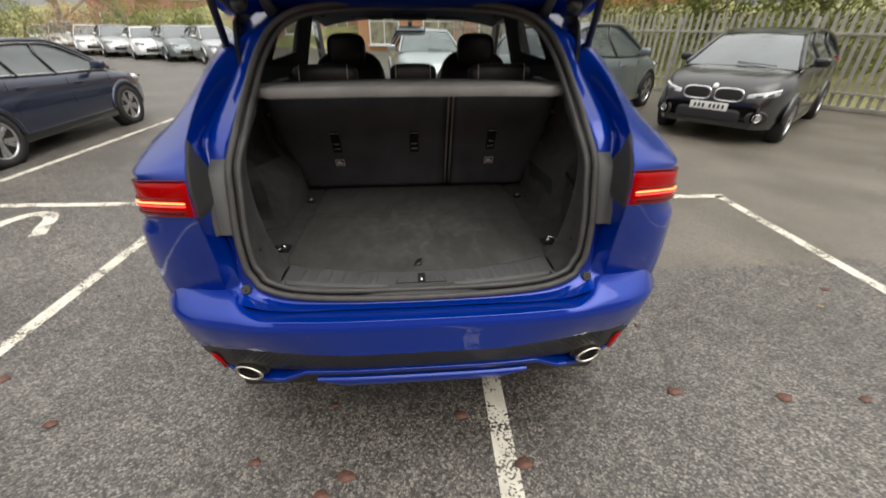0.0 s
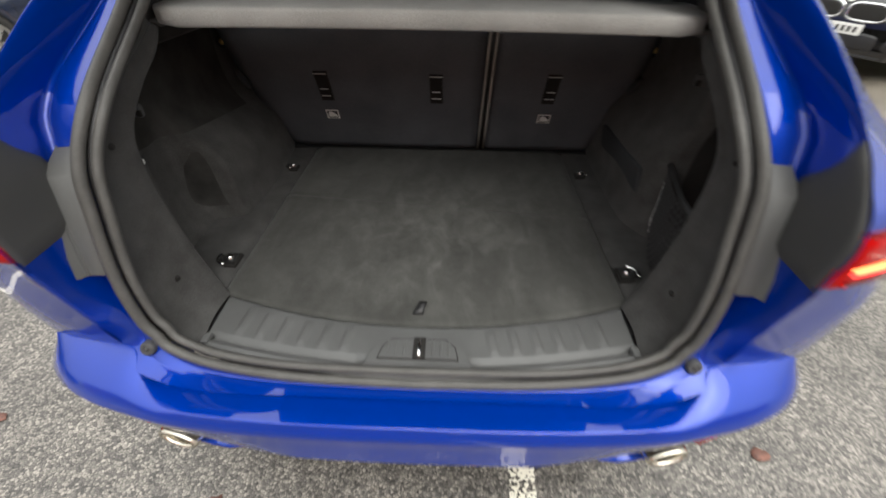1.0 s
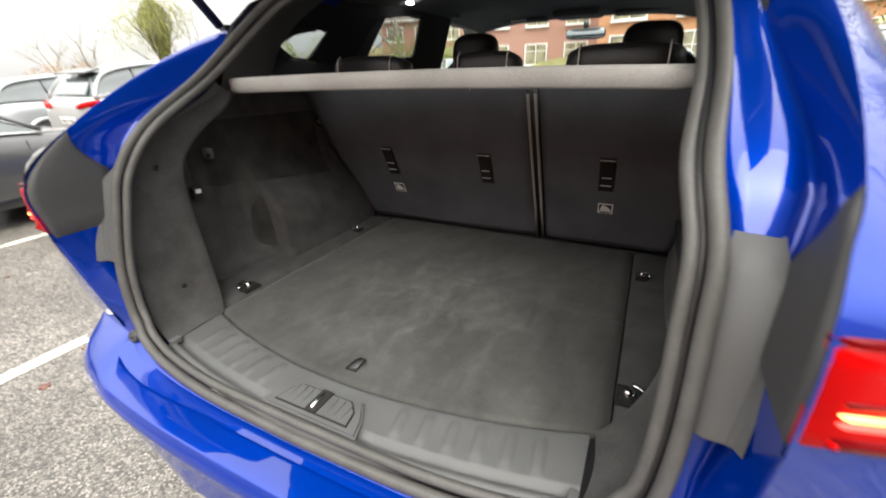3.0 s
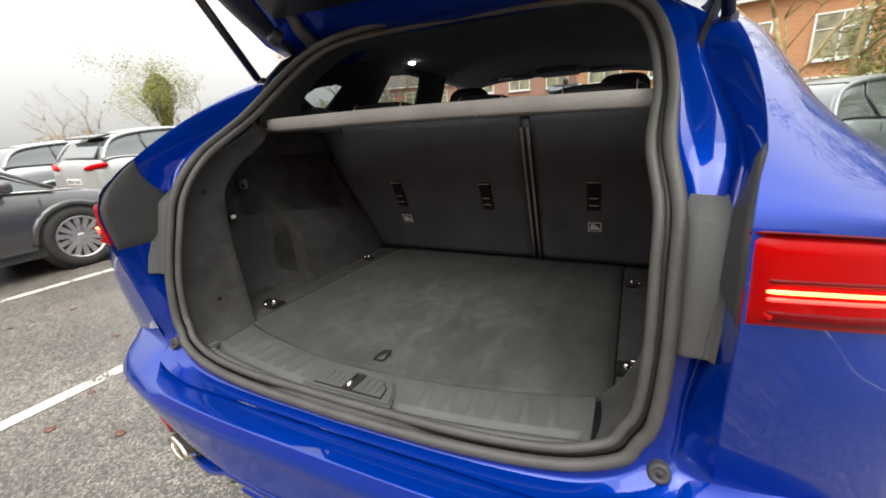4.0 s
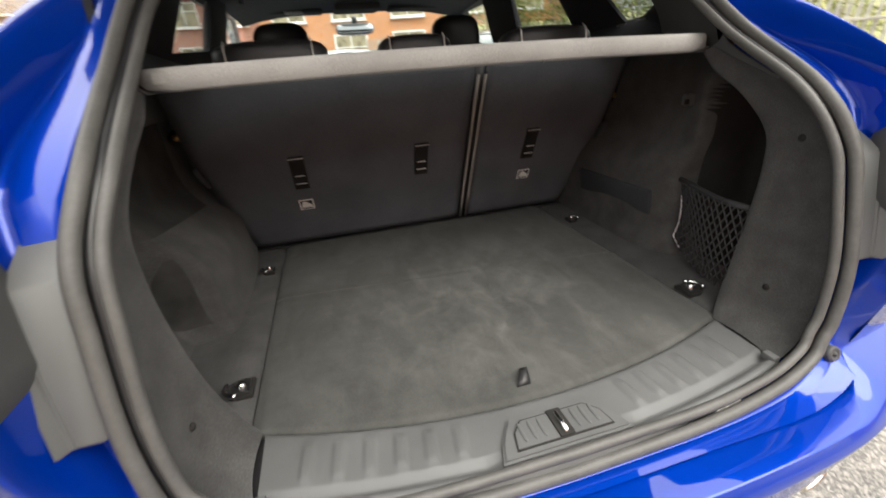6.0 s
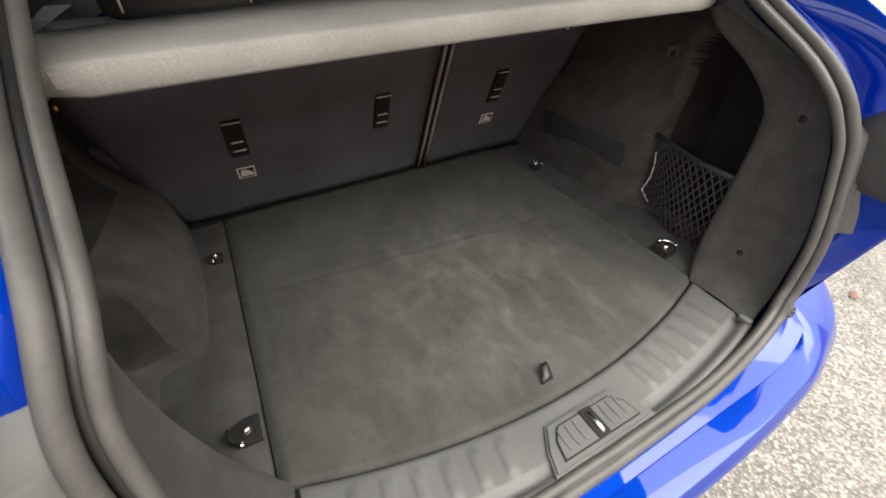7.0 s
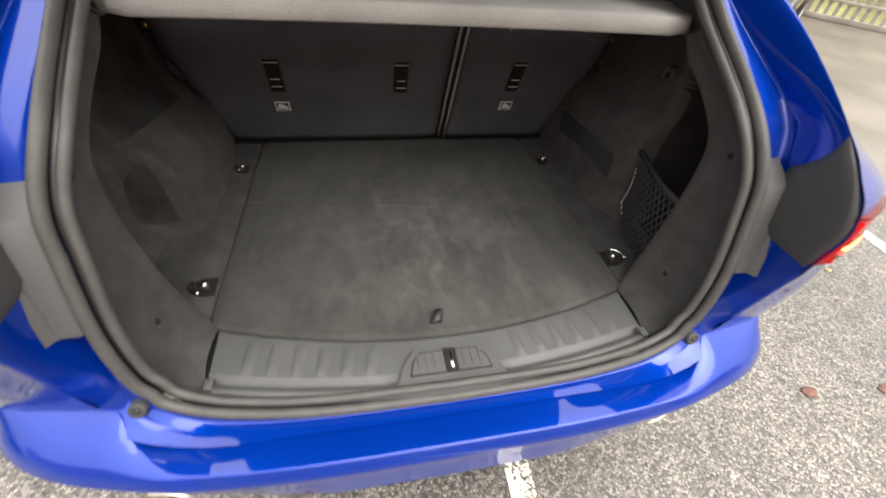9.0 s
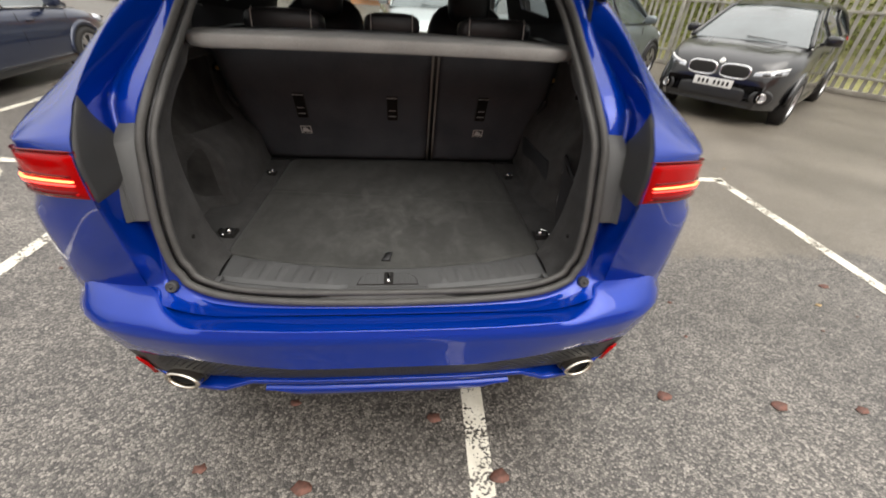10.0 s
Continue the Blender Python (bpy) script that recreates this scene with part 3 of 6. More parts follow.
def jamb_cover(s):
    """A moulded cover: a sloping top, a flat face and a flange along the channel."""
    bm = bmesh.new()
    pts = {"t0": (.573, .120, 1.268), "t1": (.592, .119, 1.266), "t2": (.630, .119, 1.264), "m0": (.573, .082, 1.234), "m1": (.582, .070, 1.232), "m2": (.632, .068, 1.229), "s2": (.636, .050, 1.215),
           "b0": (.573, .026, 1.046), "b1": (.584, .019, 1.047), "b2": (.608, .017, 1.049), "b3": (.616, -.001, 1.052), "e0": (.573, .052, 1.044), "e2": (.610, .055, 1.045), "e3": (.624, .030, 1.048)}
    v = {k: bm.verts.new((s * p[0], p[1], p[2])) for k, p in pts.items()}
    for f in (("t0", "t1", "m1", "m0"), ("t1", "t2", "m2", "m1"), ("m0", "m1", "b1", "b0"), ("m1", "m2", "b2", "b1"), ("m2", "s2", "b3", "b2"), ("b0", "b1", "b2", "e2", "e0"), ("b2", "b3", "e3", "e2"), ("t2", "s2", "m2")):
        bm.faces.new([v[k] for k in f])
    bmesh.ops.bevel(bm, geom=[e for e in bm.edges if len(e.link_faces) == 2], offset=.0035, segments=2, affect="EDGES")
    return part("jamb_cover", bm, TRIM, car, "grey plastic jamb cover", sharp=40)


for s in (1, -1):
    jamb_cover(s)
    j0, j1 = seal_index(1.13), seal_index(1.338)
    rows = []
    for i in range(j0, j1 + 1):
        f = (i - j0) / (j1 - j0)
        v0 = .555 + .41 * max(0, (f - 0.55) / 0.45) ** 1.1
        e = 0.0 if i in (j0, j1) else 1.0
        rows.append([Vector((s * q.x, q.y, q.z)) for q in
                     [jamb_point(i, v0 + (0.975 - v0) * k, lift=e * h) for k, h in ((0, .0), (.03, .007), (.15, .008), (.3, .008), (.45, .008), (.6, .008), (.75, .007), (.9, .006), (.97, .005), (1, .0))]])
    part("jamb_corner_cover", grid(rows), COVER, car, "dark grey rubberised corner cover", sharp=40)

# round rubber buffers at the lower corners
for s in (1, -1):
    m = pose(s * .568, -.001, .864, 72, 0, 0)
    b = part("buffer", lathe([(0.0, .007), (.0055, .007), (.0075, .0055), (.009, .008), (.0135, .008), (.016, .004), (.0165, -.03)], m), COVER, car, "round black rubber buffer")
    part("buffer_screw", lathe([(0, .0105), (.0035, .0105), (.0045, .006)], m, 10), DARK_TRIM, b)

# ---- bumper: a profile swept along a plan curve ----
PLAN = [(0, -.142), (.25, -.140), (.45, -.128), (.60, -.105), (.72, -.070), (.81, -.015), (.868, .06), (.90, .14), (.925, .32), (.945, .62), (.95, 1.0)]
NP = 180
plan = spline([(x, y, 0) for x, y in PLAN], NP)


# where the ledge ends: x, how far inside the plan line, height
LEDGE_END = spline([(.46, .013, .809), (.515, .020, .811), (.566, .050, .821), (.598, .071, .836), (.636, .105, .8575), (.72, .098, .858), (.86, .040, .858), (.95, .035, .858)], 400)


def face_end(x):
    """Offset and height of the lower edge of the painted face."""
    at = (0, .25, .42, .50, .61, .75, .82, .87, .895, .925)
    return (float(np.interp(x, at, (-.007, -.010, -.028, -.040, -.054, -.050, -.049, -.049, -.049, -.010))),
            float(np.interp(x, at, (.680, .677, .673, .668, .657, .650, .622, .598, .598, .598))))


def bumper_profile(f, x):
    """Offsets outwards and heights of the bumper at a plan point: ledge, edge, face, tuck-under."""
    q = min(LEDGE_END, key=lambda v: abs(v.x - x)) if x > .46 else LEDGE_END[0]
    o, z = q.y, q.z
    c = min(1, max(0, (x - .50) / .13))
    c = c * c * (3 - 2 * c)
    deep = max(.074, o + .012)
    flat = [(-.0128, .8082), (-.0064, .7976), (0, .787), (-.005, .765), (-.022, .70), (-.045, .645), (-.074, .598)]
    corner = [(-.026, .820), (-.015, .803), (-.004, .786), (-.008, .765), (-.018, .70), (-.031, .645), (-.049, .598)]
    side = [(-.020, .820), (-.010, .806), (-.002, .786), (.001, .755), (-.001, .70), (-.005, .645), (-.010, .598)]
    e = min(1, max(0, (x - .895) / .03))
    corner = [(p[0] * (1 - e) + q[0] * e, p[1]) for p, q in zip(corner, side)]
    face = [(p[0] * (1 - c) + q[0] * c, p[1] * (1 - c) + q[1] * c) for p, q in zip(flat, corner)]
    tuck, foot = face_end(x)
    for k in range(4, 7):
        g = (.765 - face[k][1]) / (.765 - .598)
        face[k] = (face[3][0] + (tuck - face[3][0]) * g ** 1.3, .765 - (.765 - foot) * g)
    return [(-deep, z + .001 - .014 * c), (-(deep + o) / 2, z + .0012 - .004 * c), (-o - .004, z + .0008), (-o, z)] + face


def swept(profile, i0=0, i1=NP - 1, s=1):
    rows = []
    for i in range(i0, i1 + 1):
        p = plan[i]
        t = (plan[min(i + 1, NP - 1)] - plan[max(i - 1, 0)]).normalized()
        n = Vector((t.y, -t.x, 0))
        rows.append([Vector((s * (p.x + n.x * o), p.y + n.y * o, z)) for o, z in profile(i / (NP - 1), p.x)])
    return rows


both = swept(bumper_profile, s=-1)[::-1] + swept(bumper_profile)[1:]
bumper = part("bumper", grid(both), BLUE, car, sharp=24)


def corner_profile(f, x):
    e = min(1, max(0, (x - .895) / .03))
    rows_ = [(-.048, .600), (-.054, .585), (-.062, .565), (-.075, .535), (-.105, .50), (-.140, .47), (-.20, .45)]
    return [(o * (1 - e) + (-.010 - .02 * k) * e, z + (face_end(x)[1] - .598) * (1 - k / 6)) for k, (o, z) in enumerate(rows_)]

for s in (1, -1):
    first = next(i for i in range(NP) if plan[i].x > 0.835)
    part("bumper_corner", grid(swept(corner_profile, first, NP - 1, s)), BLUE, bumper)


# black lower grille with a honeycomb relief
def grille_profile(f, x):
    k = min(1, max(0, (x - .42) / .12))
    c = min(1, max(0, (x - .50) / .13))
    out = .022 * c * c * (3 - 2 * c) - .016 * math.exp(-((x - .62) / .06) ** 2)
    tuck, foot = face_end(x)
    low = (-.098 + out, .550)
    slope = [(tuck + (low[0] - tuck) * g, foot + .002 + (low[1] - foot - .002) * g) for g in (0, .12, .3, .5, .75, 1)]
    return slope + [(-.108 + out - .004 * k, .532), (-.120 + out - .004 * k, .506 + .006 * k), (-.16 + out - .03 * k, .48 + .02 * k)]


last = next(i for i in range(NP) if plan[i].x > 0.845)
grows = swept(grille_profile, 0, last, -1)[::-1] + swept(grille_profile, 0, last)[1:]
lower = part("lower_grille", grid(grows), DARK_TRIM, car, "black honeycomb lower bumper grille")


def grille_y(x, z):
    p = min(plan, key=lambda q: abs(q.x - abs(x)))
    prof = grille_profile(0, abs(x))[::-1]
    return p.y - float(np.interp(z, [h for _, h in prof], [o for o, _ in prof]))


bm = bmesh.new()
for row in range(11):
    z = .655 - row * .0118
    for k in range(-33, 34):
        x = (k + 0.5 * (row % 2)) * 0.021
        if abs(x) > 0.66 or z > face_end(abs(x))[1] - .008 or abs(abs(x) - .614) < .064 and z < .58:
            continue
        y = grille_y(x, z) - .001
        hexa = [(0.0088 * math.cos(a), 0.0088 * math.sin(a)) for a in [math.pi / 3 * q + math.pi / 6 for q in range(6)]]
        turn = Matrix.Rotation(radians(122 if abs(x) < .5 else 108), 4, "X")
        slab(hexa, 0.006, Matrix.Translation((x, y, z)) @ turn @ Matrix.Diagonal((1.1, .60, 1, 1)), bm=bm)
tagged(part("grille_honeycomb", bm, DARK_TRIM, lower, sharp=None), kind="stuff")


# blue skirt blade below the grille
def skirt_rows():
    """A thin lip along the top that dips at its ends, a recess, and the blade below."""
    rows = []
    for k in range(121):
        x = -0.735 + 1.47 * k / 120
        ax = abs(x)
        y = min(plan, key=lambda q: abs(q.x - ax)).y + .094
        rise = min(1, max(0, (ax - .60) / .12))
        dip = -.040 * min(1, max(0, (ax - .42) / .09)) + .052 * rise * rise
        end = min(1, max(0, (ax - .38) / .05))
        top = .532 + dip
        taper = min(1, max(0, (ax - .31) / .075))
        rows.append([Vector((x, y + .05, top + .004)), Vector((x, y + .004, top)), Vector((x, y, top - .004)), Vector((x, y + .001, top - .014)), Vector((x, y + .012, top - .018)),
                     Vector((x, y + .036, top - .024)), Vector((x, y + .036 - .018 * end, .478 + dip)), Vector((x, y + .018, .470 + dip)), Vector((x, y + .018, .460 + .006 * taper + dip)),
                     Vector((x, y + .032, .430 + dip * .5 + .026 * taper)), Vector((x, y + .06, .405 + dip * .4 + .042 * taper)), Vector((x, y + .13, .398 + dip * .3 + .046 * taper))])
    return rows


rows = skirt_rows()
skirt = part("skirt", grid([r[:5] for r in rows]), BLUE, car, "blue lower lip of the bumper", sharp=50)
part("skirt_recess", grid([r[4:7] for r in rows[24:-24]]), DARK_TRIM, skirt)
part("skirt_blade", grid([r[6:] for r in rows[28:-28]]), BLUE, skirt, sharp=50)

# exhaust tips and reflectors
for s in (1, -1):
    m = pose(s * .614, -.012, .538, 87, 0, s * 8) @ Matrix.Rotation(radians(s * 15), 4, "Z") @ Matrix.Diagonal((.96, .52, 1, 1))
    ex = part("exhaust_tip", lathe([(.052, -.10), (.054, .0), (.0545, .020), (.052, .027), (.045, .028), (.041, .022), (.040, .010)], m, 32), EXHAUST, car, "oval polished exhaust tip")
    part("exhaust_inside", lathe([(.040, .012), (.039, -.075), (.0, -.075)], m, 32), SOOT, ex)
    part("exhaust_surround", lathe([(.062, -.03), (.061, -.012), (.057, -.002), (.053, -.012)], m, 32), DARK_TRIM, ex)
    rows = []
    i0 = next(i for i in range(NP) if plan[i].x > 0.757)
    p, t = plan[i0], (plan[i0 + 1] - plan[i0 - 1]).normalized()
    nrm = Vector((t.y, -t.x, 0))
    for k in range(7):
        f = k / 6
        e = 0.0 if k in (0, 6) else 1.0
        q = p + t * .040 * (f - .5)
        low = .530 + .004 * f
        rows.append([Vector((s * (q.x + nrm.x * o), q.y + nrm.y * o, low + (.606 - low) * v)) for v, o in ((0, -.082), (.05, -.078 + .008 * e), (.5, -.070 + .008 * e), (.95, -.060 + .008 * e), (1, -.057))])
    part("reflector", grid(rows), LAMP_RED, car, "red bumper reflector")


# ---- boot interior ----
def front_edge(x):
    """The curve where the floor panel meets the sill trim."""
    return 0.088 + 0.36 * abs(x) ** 2


def sill_front(x):
    return -.030 + 0.25 * abs(x) ** 2


# floor panel with a slight fold across it
rows = []
for i in range(41):
    x = -.495 + .99 * i / 40
    r = []
    for j in range(121):
        f = j / 120
        y = front_edge(x) + (1.03 - front_edge(x)) * f
        z = .861 - 0.005 * math.exp(-((y - (.60 - .10 * x)) / .006) ** 2) + .003 * math.exp(-((y - (.585 - .10 * x)) / .012) ** 2) + 0.0012 * noise.noise((x * 5, y * 5, 0))
        if i in (0, 40) or j == 0:
            z -= 0.008
        r.append(Vector((x, y, z)))
    rows.append(r)
part("boot_floor", two_skin(rows, (0, 0, -.02)), CARPET, car, "dark grey scuffed carpeted boot floor")
# side floor strips beyond the joints, and the floor's underside
for s in (1, -1):
    rows = [[Vector((s * x, y, .857 - (.01 if x < .503 else 0))) for x in (.499, .505, .56, .62, .70)] for y in [.16 + .88 * k / 20 for k in range(21)]]
    part("floor_side", grid(rows), SIDE_CARPET, car)
part("spare_well", box(0, .55, .835, 1.3, 1.0, .02), DARK_TRIM, car)
part("seat_foot_trim", box(0, 1.075, .845, 1.36, .11, .035, .006), DARK_TRIM, car)

# pull tab of the floor
tab = bmesh.new()
grid([[Vector((-.010 + .026 * (k - .5) * (1 - .4 * v) + .012 * v, .118 + .032 * v, .864 + .012 * v * (2 - v))) for k in (0, .5, 1)] for v in (0, .25, .5, .75, 1)], bm=tab)
part("pull_tab", tab, DARK_TRIM, car, "black fabric pull tab", thick=0.004)

# plastic sill trim with raised ribs
RIBS = [side * (.158 + .048 * k) for side in (1, -1) for k in range(6)]


def rib_lift(x, f):
    """Height of the moulded lozenges on the sill, f from its back edge (0) to its front (1)."""
    out = 0.0
    for r in RIBS:
        lean = r + math.copysign(.010, r) * (f - .5)
        u, w = abs(x - lean) / .0125, abs(f - .50) / .43
        if u < 1 and w < 1:
            out = max(out, .0042 * min(1, 1.8 * (1 - u)) * min(1, 3.0 * (1 - w)))
    return out


rows = []
for i in range(301):
    x = -.468 + .936 * i / 300
    b, f = front_edge(x) - .004, sill_front(x)
    low = .008 * min(1, max(0, (abs(x) - .112) / .02))
    row = [Vector((x, b, .846)), Vector((x, b, .858)), Vector((x, b - .004, .8615))]
    for q in range(13):
        g = q / 12
        y = b - .010 + (f + .030 - b + .010) * g
        row.append(Vector((x, y, .862 - .002 * g - low * .3 * g + rib_lift(x, g))))
    row += [Vector((x, y, z)) for y, z in ((f + .022, .856 - low), (f + .012, .855 - low), (f + .006, .862), (f - .004, .862), (f - .010, .856), (f - .012, .84))]
    rows.append(row)
sill = part("boot_sill", grid(rows), SILL, car, "ribbed grey plastic boot sill trim", sharp=60)
for s in (1, -1):
    part("sill_end_cap", box(s * .461, .030, .862, .016, .026, .014, .004), SILL, sill)

# latch plate with the striker slot
outline = [(-.112, -.024), (-.10, .012), (-.075, .052), (.075, .052), (.10, .012), (.112, -.024)]
plate_ob = part("latch_plate", slab(outline, .02, pose(0, 0, .870, 0, 0, 0), .004), SILL, sill, "plastic latch plate with a steel striker")
part("cover_gap", slab([(-.0847, -.0124), (-.0766, .0203), (-.0584, .0406), (.0584, .0406), (.0786, .0203), (.0847, -.0124)], .004, pose(0, 0, .8722)), SOOT, plate_ob)
part("latch_cover", slab([(-.084, -.012), (-.076, .02), (-.058, .040), (.058, .040), (.078, .020), (.084, -.012)], .004, pose(0, 0, .8735), .002), SILL, plate_ob)
part("striker_slot", box(.002, .015, .8735, .026, .054, .007, .003), SOOT, plate_ob)
part("striker", tube([(.002, -.006, .868), (.002, -.004, .8785), (.002, .012, .880), (.002, .030, .8785), (.002, .034, .868)], .0042), CHROME, plate_ob, "chrome latch striker")
for s in (1, -1):
    for k in range(3):
        part("plate_rib", smooth_ball(.0035, .02, .002, Matrix.Translation((s * (.03 + .017 * k), .016, .8738)), nu=8, nv=6), SILL, plate_ob)


# side trims: a band behind the seal, then a hollow with the wheel arch in it
EDGE = [(.474, .170, .858), (.51, .195, .89), (.545, .212, .96), (.566, .215, 1.08), (.570, .215, 1.18), (.564, .225, 1.25), (.556, .285, 1.315), (.553, .36, 1.362), (.555, .40, 1.40)]
BEAD = [(.468, .022, .852), (.525, .030, .885), (.548, .037, .95), (.555, .047, 1.05), (.555, .074, 1.16), (.551, .106, 1.25), (.536, .170, 1.33), (.538, .300, 1.40), (.537, .340, 1.43)]
for s in (1, -1):
    e, b = spline(EDGE, 40), spline(BEAD, 40)
    rows = []
    for i in range(40):
        r = []
        for k in range(9):
            f = k / 8
            p = b[i].lerp(e[i], f)
            p.x += 0.010 * math.sin(math.pi * f)
            r.append(Vector((s * p.x, p.y, p.z)))
        q = e[i]
        r += [Vector((s * (q.x + .006), q.y + .008, q.z)), Vector((s * (q.x + .03), q.y + .012, q.z)), Vector((s * (q.x + .10), q.y + .014, q.z))]
        rows.append(r)
    band = part("side_trim_band", grid(rows), SIDE_CARPET, car, "dark carpeted side trim", sharp=60)
    for i, f in ((9, .55), (24, .45)):
        p = b[i].lerp(e[i], f)
        p.x += .008
        part("trim_clip", lathe([(0, .004), (.005, .004), (.007, .0)], Matrix.Translation((s * p.x, p.y, p.z)) @ Matrix.Rotation(radians(-90 * s), 4, "Y"), 12), SOOT, band)


def wall_x(y, z, s):
    """How far out the carpeted side wall stands."""
    def step(v, at, soft):
        return 1 / (1 + math.exp(max(-50, min(50, (at - v) / soft))))
    low = 1 - step(z, .885, .010)
    if s < 0:
        start = .505 - .05 * (z - .87)
        body = step(y, start, .005)
        arch = body * (1 - step(z, 1.10 - .10 * max(0, y - .5), .022)) * max(0, 1 - ((y - .70) / .62) ** 2)
        upper = step(z, 1.13, .025) * step(y, .40, .03)
        hollow = .045 * step(y, .36, .02) * (1 - body) * step(z, .90, .015) * (1 - step(z, 1.16, .03))
        return .668 + .02 * (z - .87) + hollow - .092 * arch + .035 * upper - .01 * low
    start = .462
    pocket = 1 - step(y, start, .006)
    arch = step(y, start + .035, .02) * (1 - step(z, 1.11, .022)) * max(0, 1 - ((y - .70) / .62) ** 2)
    upper = step(z, 1.165, .012) * step(y, start, .02)
    w = .645 - .048 * arch + .20 * pocket * (1 - low) * (1 - step(z, 1.31, .015)) + .030 * upper - .012 * low
    return w


for s in (1, -1):
    rows = []
    for j in range(61):
        z = .852 + .60 * j / 60
        y0 = .225 + 1.3 * max(0, z - 1.25)
        rows.append([Vector((s * min(wall_x(y, z, s), .70 if z > 1.33 else 1), y, z)) for y in [y0 + (1.06 - y0) * k / 130 for k in range(131)]])
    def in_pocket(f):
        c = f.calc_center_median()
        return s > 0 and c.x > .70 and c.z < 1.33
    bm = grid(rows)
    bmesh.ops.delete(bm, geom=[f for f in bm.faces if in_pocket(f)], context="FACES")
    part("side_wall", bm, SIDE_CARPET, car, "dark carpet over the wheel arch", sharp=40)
    # the pocket's faces are split off and given a black material
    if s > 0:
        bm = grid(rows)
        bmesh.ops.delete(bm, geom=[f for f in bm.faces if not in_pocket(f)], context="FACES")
        part("storage_pocket", bm, POCKET_BLACK, car, "storage pocket with a black inside", sharp=40)
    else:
        # shade as darker sheets: recess above the arch, the arch's rise from the wall
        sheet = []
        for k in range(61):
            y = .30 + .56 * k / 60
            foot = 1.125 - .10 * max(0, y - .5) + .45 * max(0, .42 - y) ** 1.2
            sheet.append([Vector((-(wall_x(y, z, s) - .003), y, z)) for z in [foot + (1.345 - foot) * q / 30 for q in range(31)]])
        part("recess_shade", grid(sheet), SHADED_CARPET, car, "side recess carpet with shade put into its colour", sharp=60)
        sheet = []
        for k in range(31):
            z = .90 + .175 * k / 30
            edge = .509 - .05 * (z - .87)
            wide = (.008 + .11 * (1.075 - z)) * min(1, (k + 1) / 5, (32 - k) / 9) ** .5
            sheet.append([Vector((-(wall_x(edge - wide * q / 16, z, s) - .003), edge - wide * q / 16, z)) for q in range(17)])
        part("recess_shade", grid(sheet), SHADED_CARPET, car, "side recess carpet with shade put into its colour", sharp=60)
    # ledge that carries the parcel shelf
    rows = []
    for k in range(14):
        y = .40 + .46 * k / 13
        inner = .55
        rows.append([Vector((s * x, y, z)) for x, z in ((inner, 1.405), (inner + .01, 1.412), (.60, 1.415), (.68, 1.42), (.70, 1.44))])
    part("shelf_ledge", two_skin(rows, (0, 0, -.006)), TRIM, car)
    # pillar trim that ends in a slanted point beside the seal
    e, b = spline(EDGE, 40), spline(BEAD, 40)
    rows = []
    for i in range(30, 40):
        w = .06 + .72 * (i - 30) / 9
        r = []
        for k in range(6):
            q = b[i].lerp(e[i], w * k / 5)
            lift = .004 if k < 5 and i > 30 else -.004
            r.append(Vector((s * (q.x + .010 * math.sin(math.pi * w * k / 5) - lift), q.y, q.z)))
        rows.append(r)
    part("pillar_trim", grid(rows), TRIM, car, "pale grey plastic pillar trim", sharp=60)

# trim flap on one wheel arch
m = Matrix.Translation((.601, .716, .998)) @ Matrix.Rotation(radians(90), 4, "Y") @ Matrix.Rotation(radians(-1), 4, "Z") @ Matrix.Rotation(radians(-8), 4, "Y")
flap = part("storage_flap", box(0, 0, 0, .076, .352, .014, .004), PILLAR, car, "dark cloth flap on the wheel arch")
flap.matrix_local = m
part("flap_tab", box(.002, -.166, .009, .070, .012, .008, .003), TRIM, flap)

# elastic net across the side hollow: crossing cords in a rim
net = part("storage_net", tube([(.640, .482, 1.080), (.625, .40, 1.072), (.605, .32, 1.070), (.588, .226, 1.078)], .0075, seg=8), NET, car, "black elastic storage net")


def net_point(a, b):
    """a along the net, b downwards."""
    y = .482 - .256 * a - .030 * math.sin(math.pi * min(1, b * .9)) * (1 - a)
    top = 1.080 - .010 * math.sin(math.pi * a)
    low = .912 - .050 * math.sin(min(1, a / .75) * math.pi / 2)
    z = top + (low - top) * b
    return Vector((.640 - .052 * a - .014 * math.sin(math.pi * a) - .010 * math.sin(math.pi * b), y, z))

bm = bmesh.new()
for k in range(-8, 17):
    for d in (1, -1):
        pts = []
        for q in range(25):
            b = q / 24
            a = k / 16 * 1.35 + d * b * .55
            if 0 <= a <= 1:
                pts.append(net_point(a, b))
        if len(pts) > 2:
            tube(pts, .0021, seg=5, bm=bm)
tagged(part("cord_mesh", bm, NET, net, sharp=None), kind="stuff")
part("net_edge", tube([net_point(0, b) for b in (.25, .45, .7, 1)] + [net_point(a, 1) for a in (.08, .16)], .0022, seg=6), DULL_WHITE, net, "pale net edging")

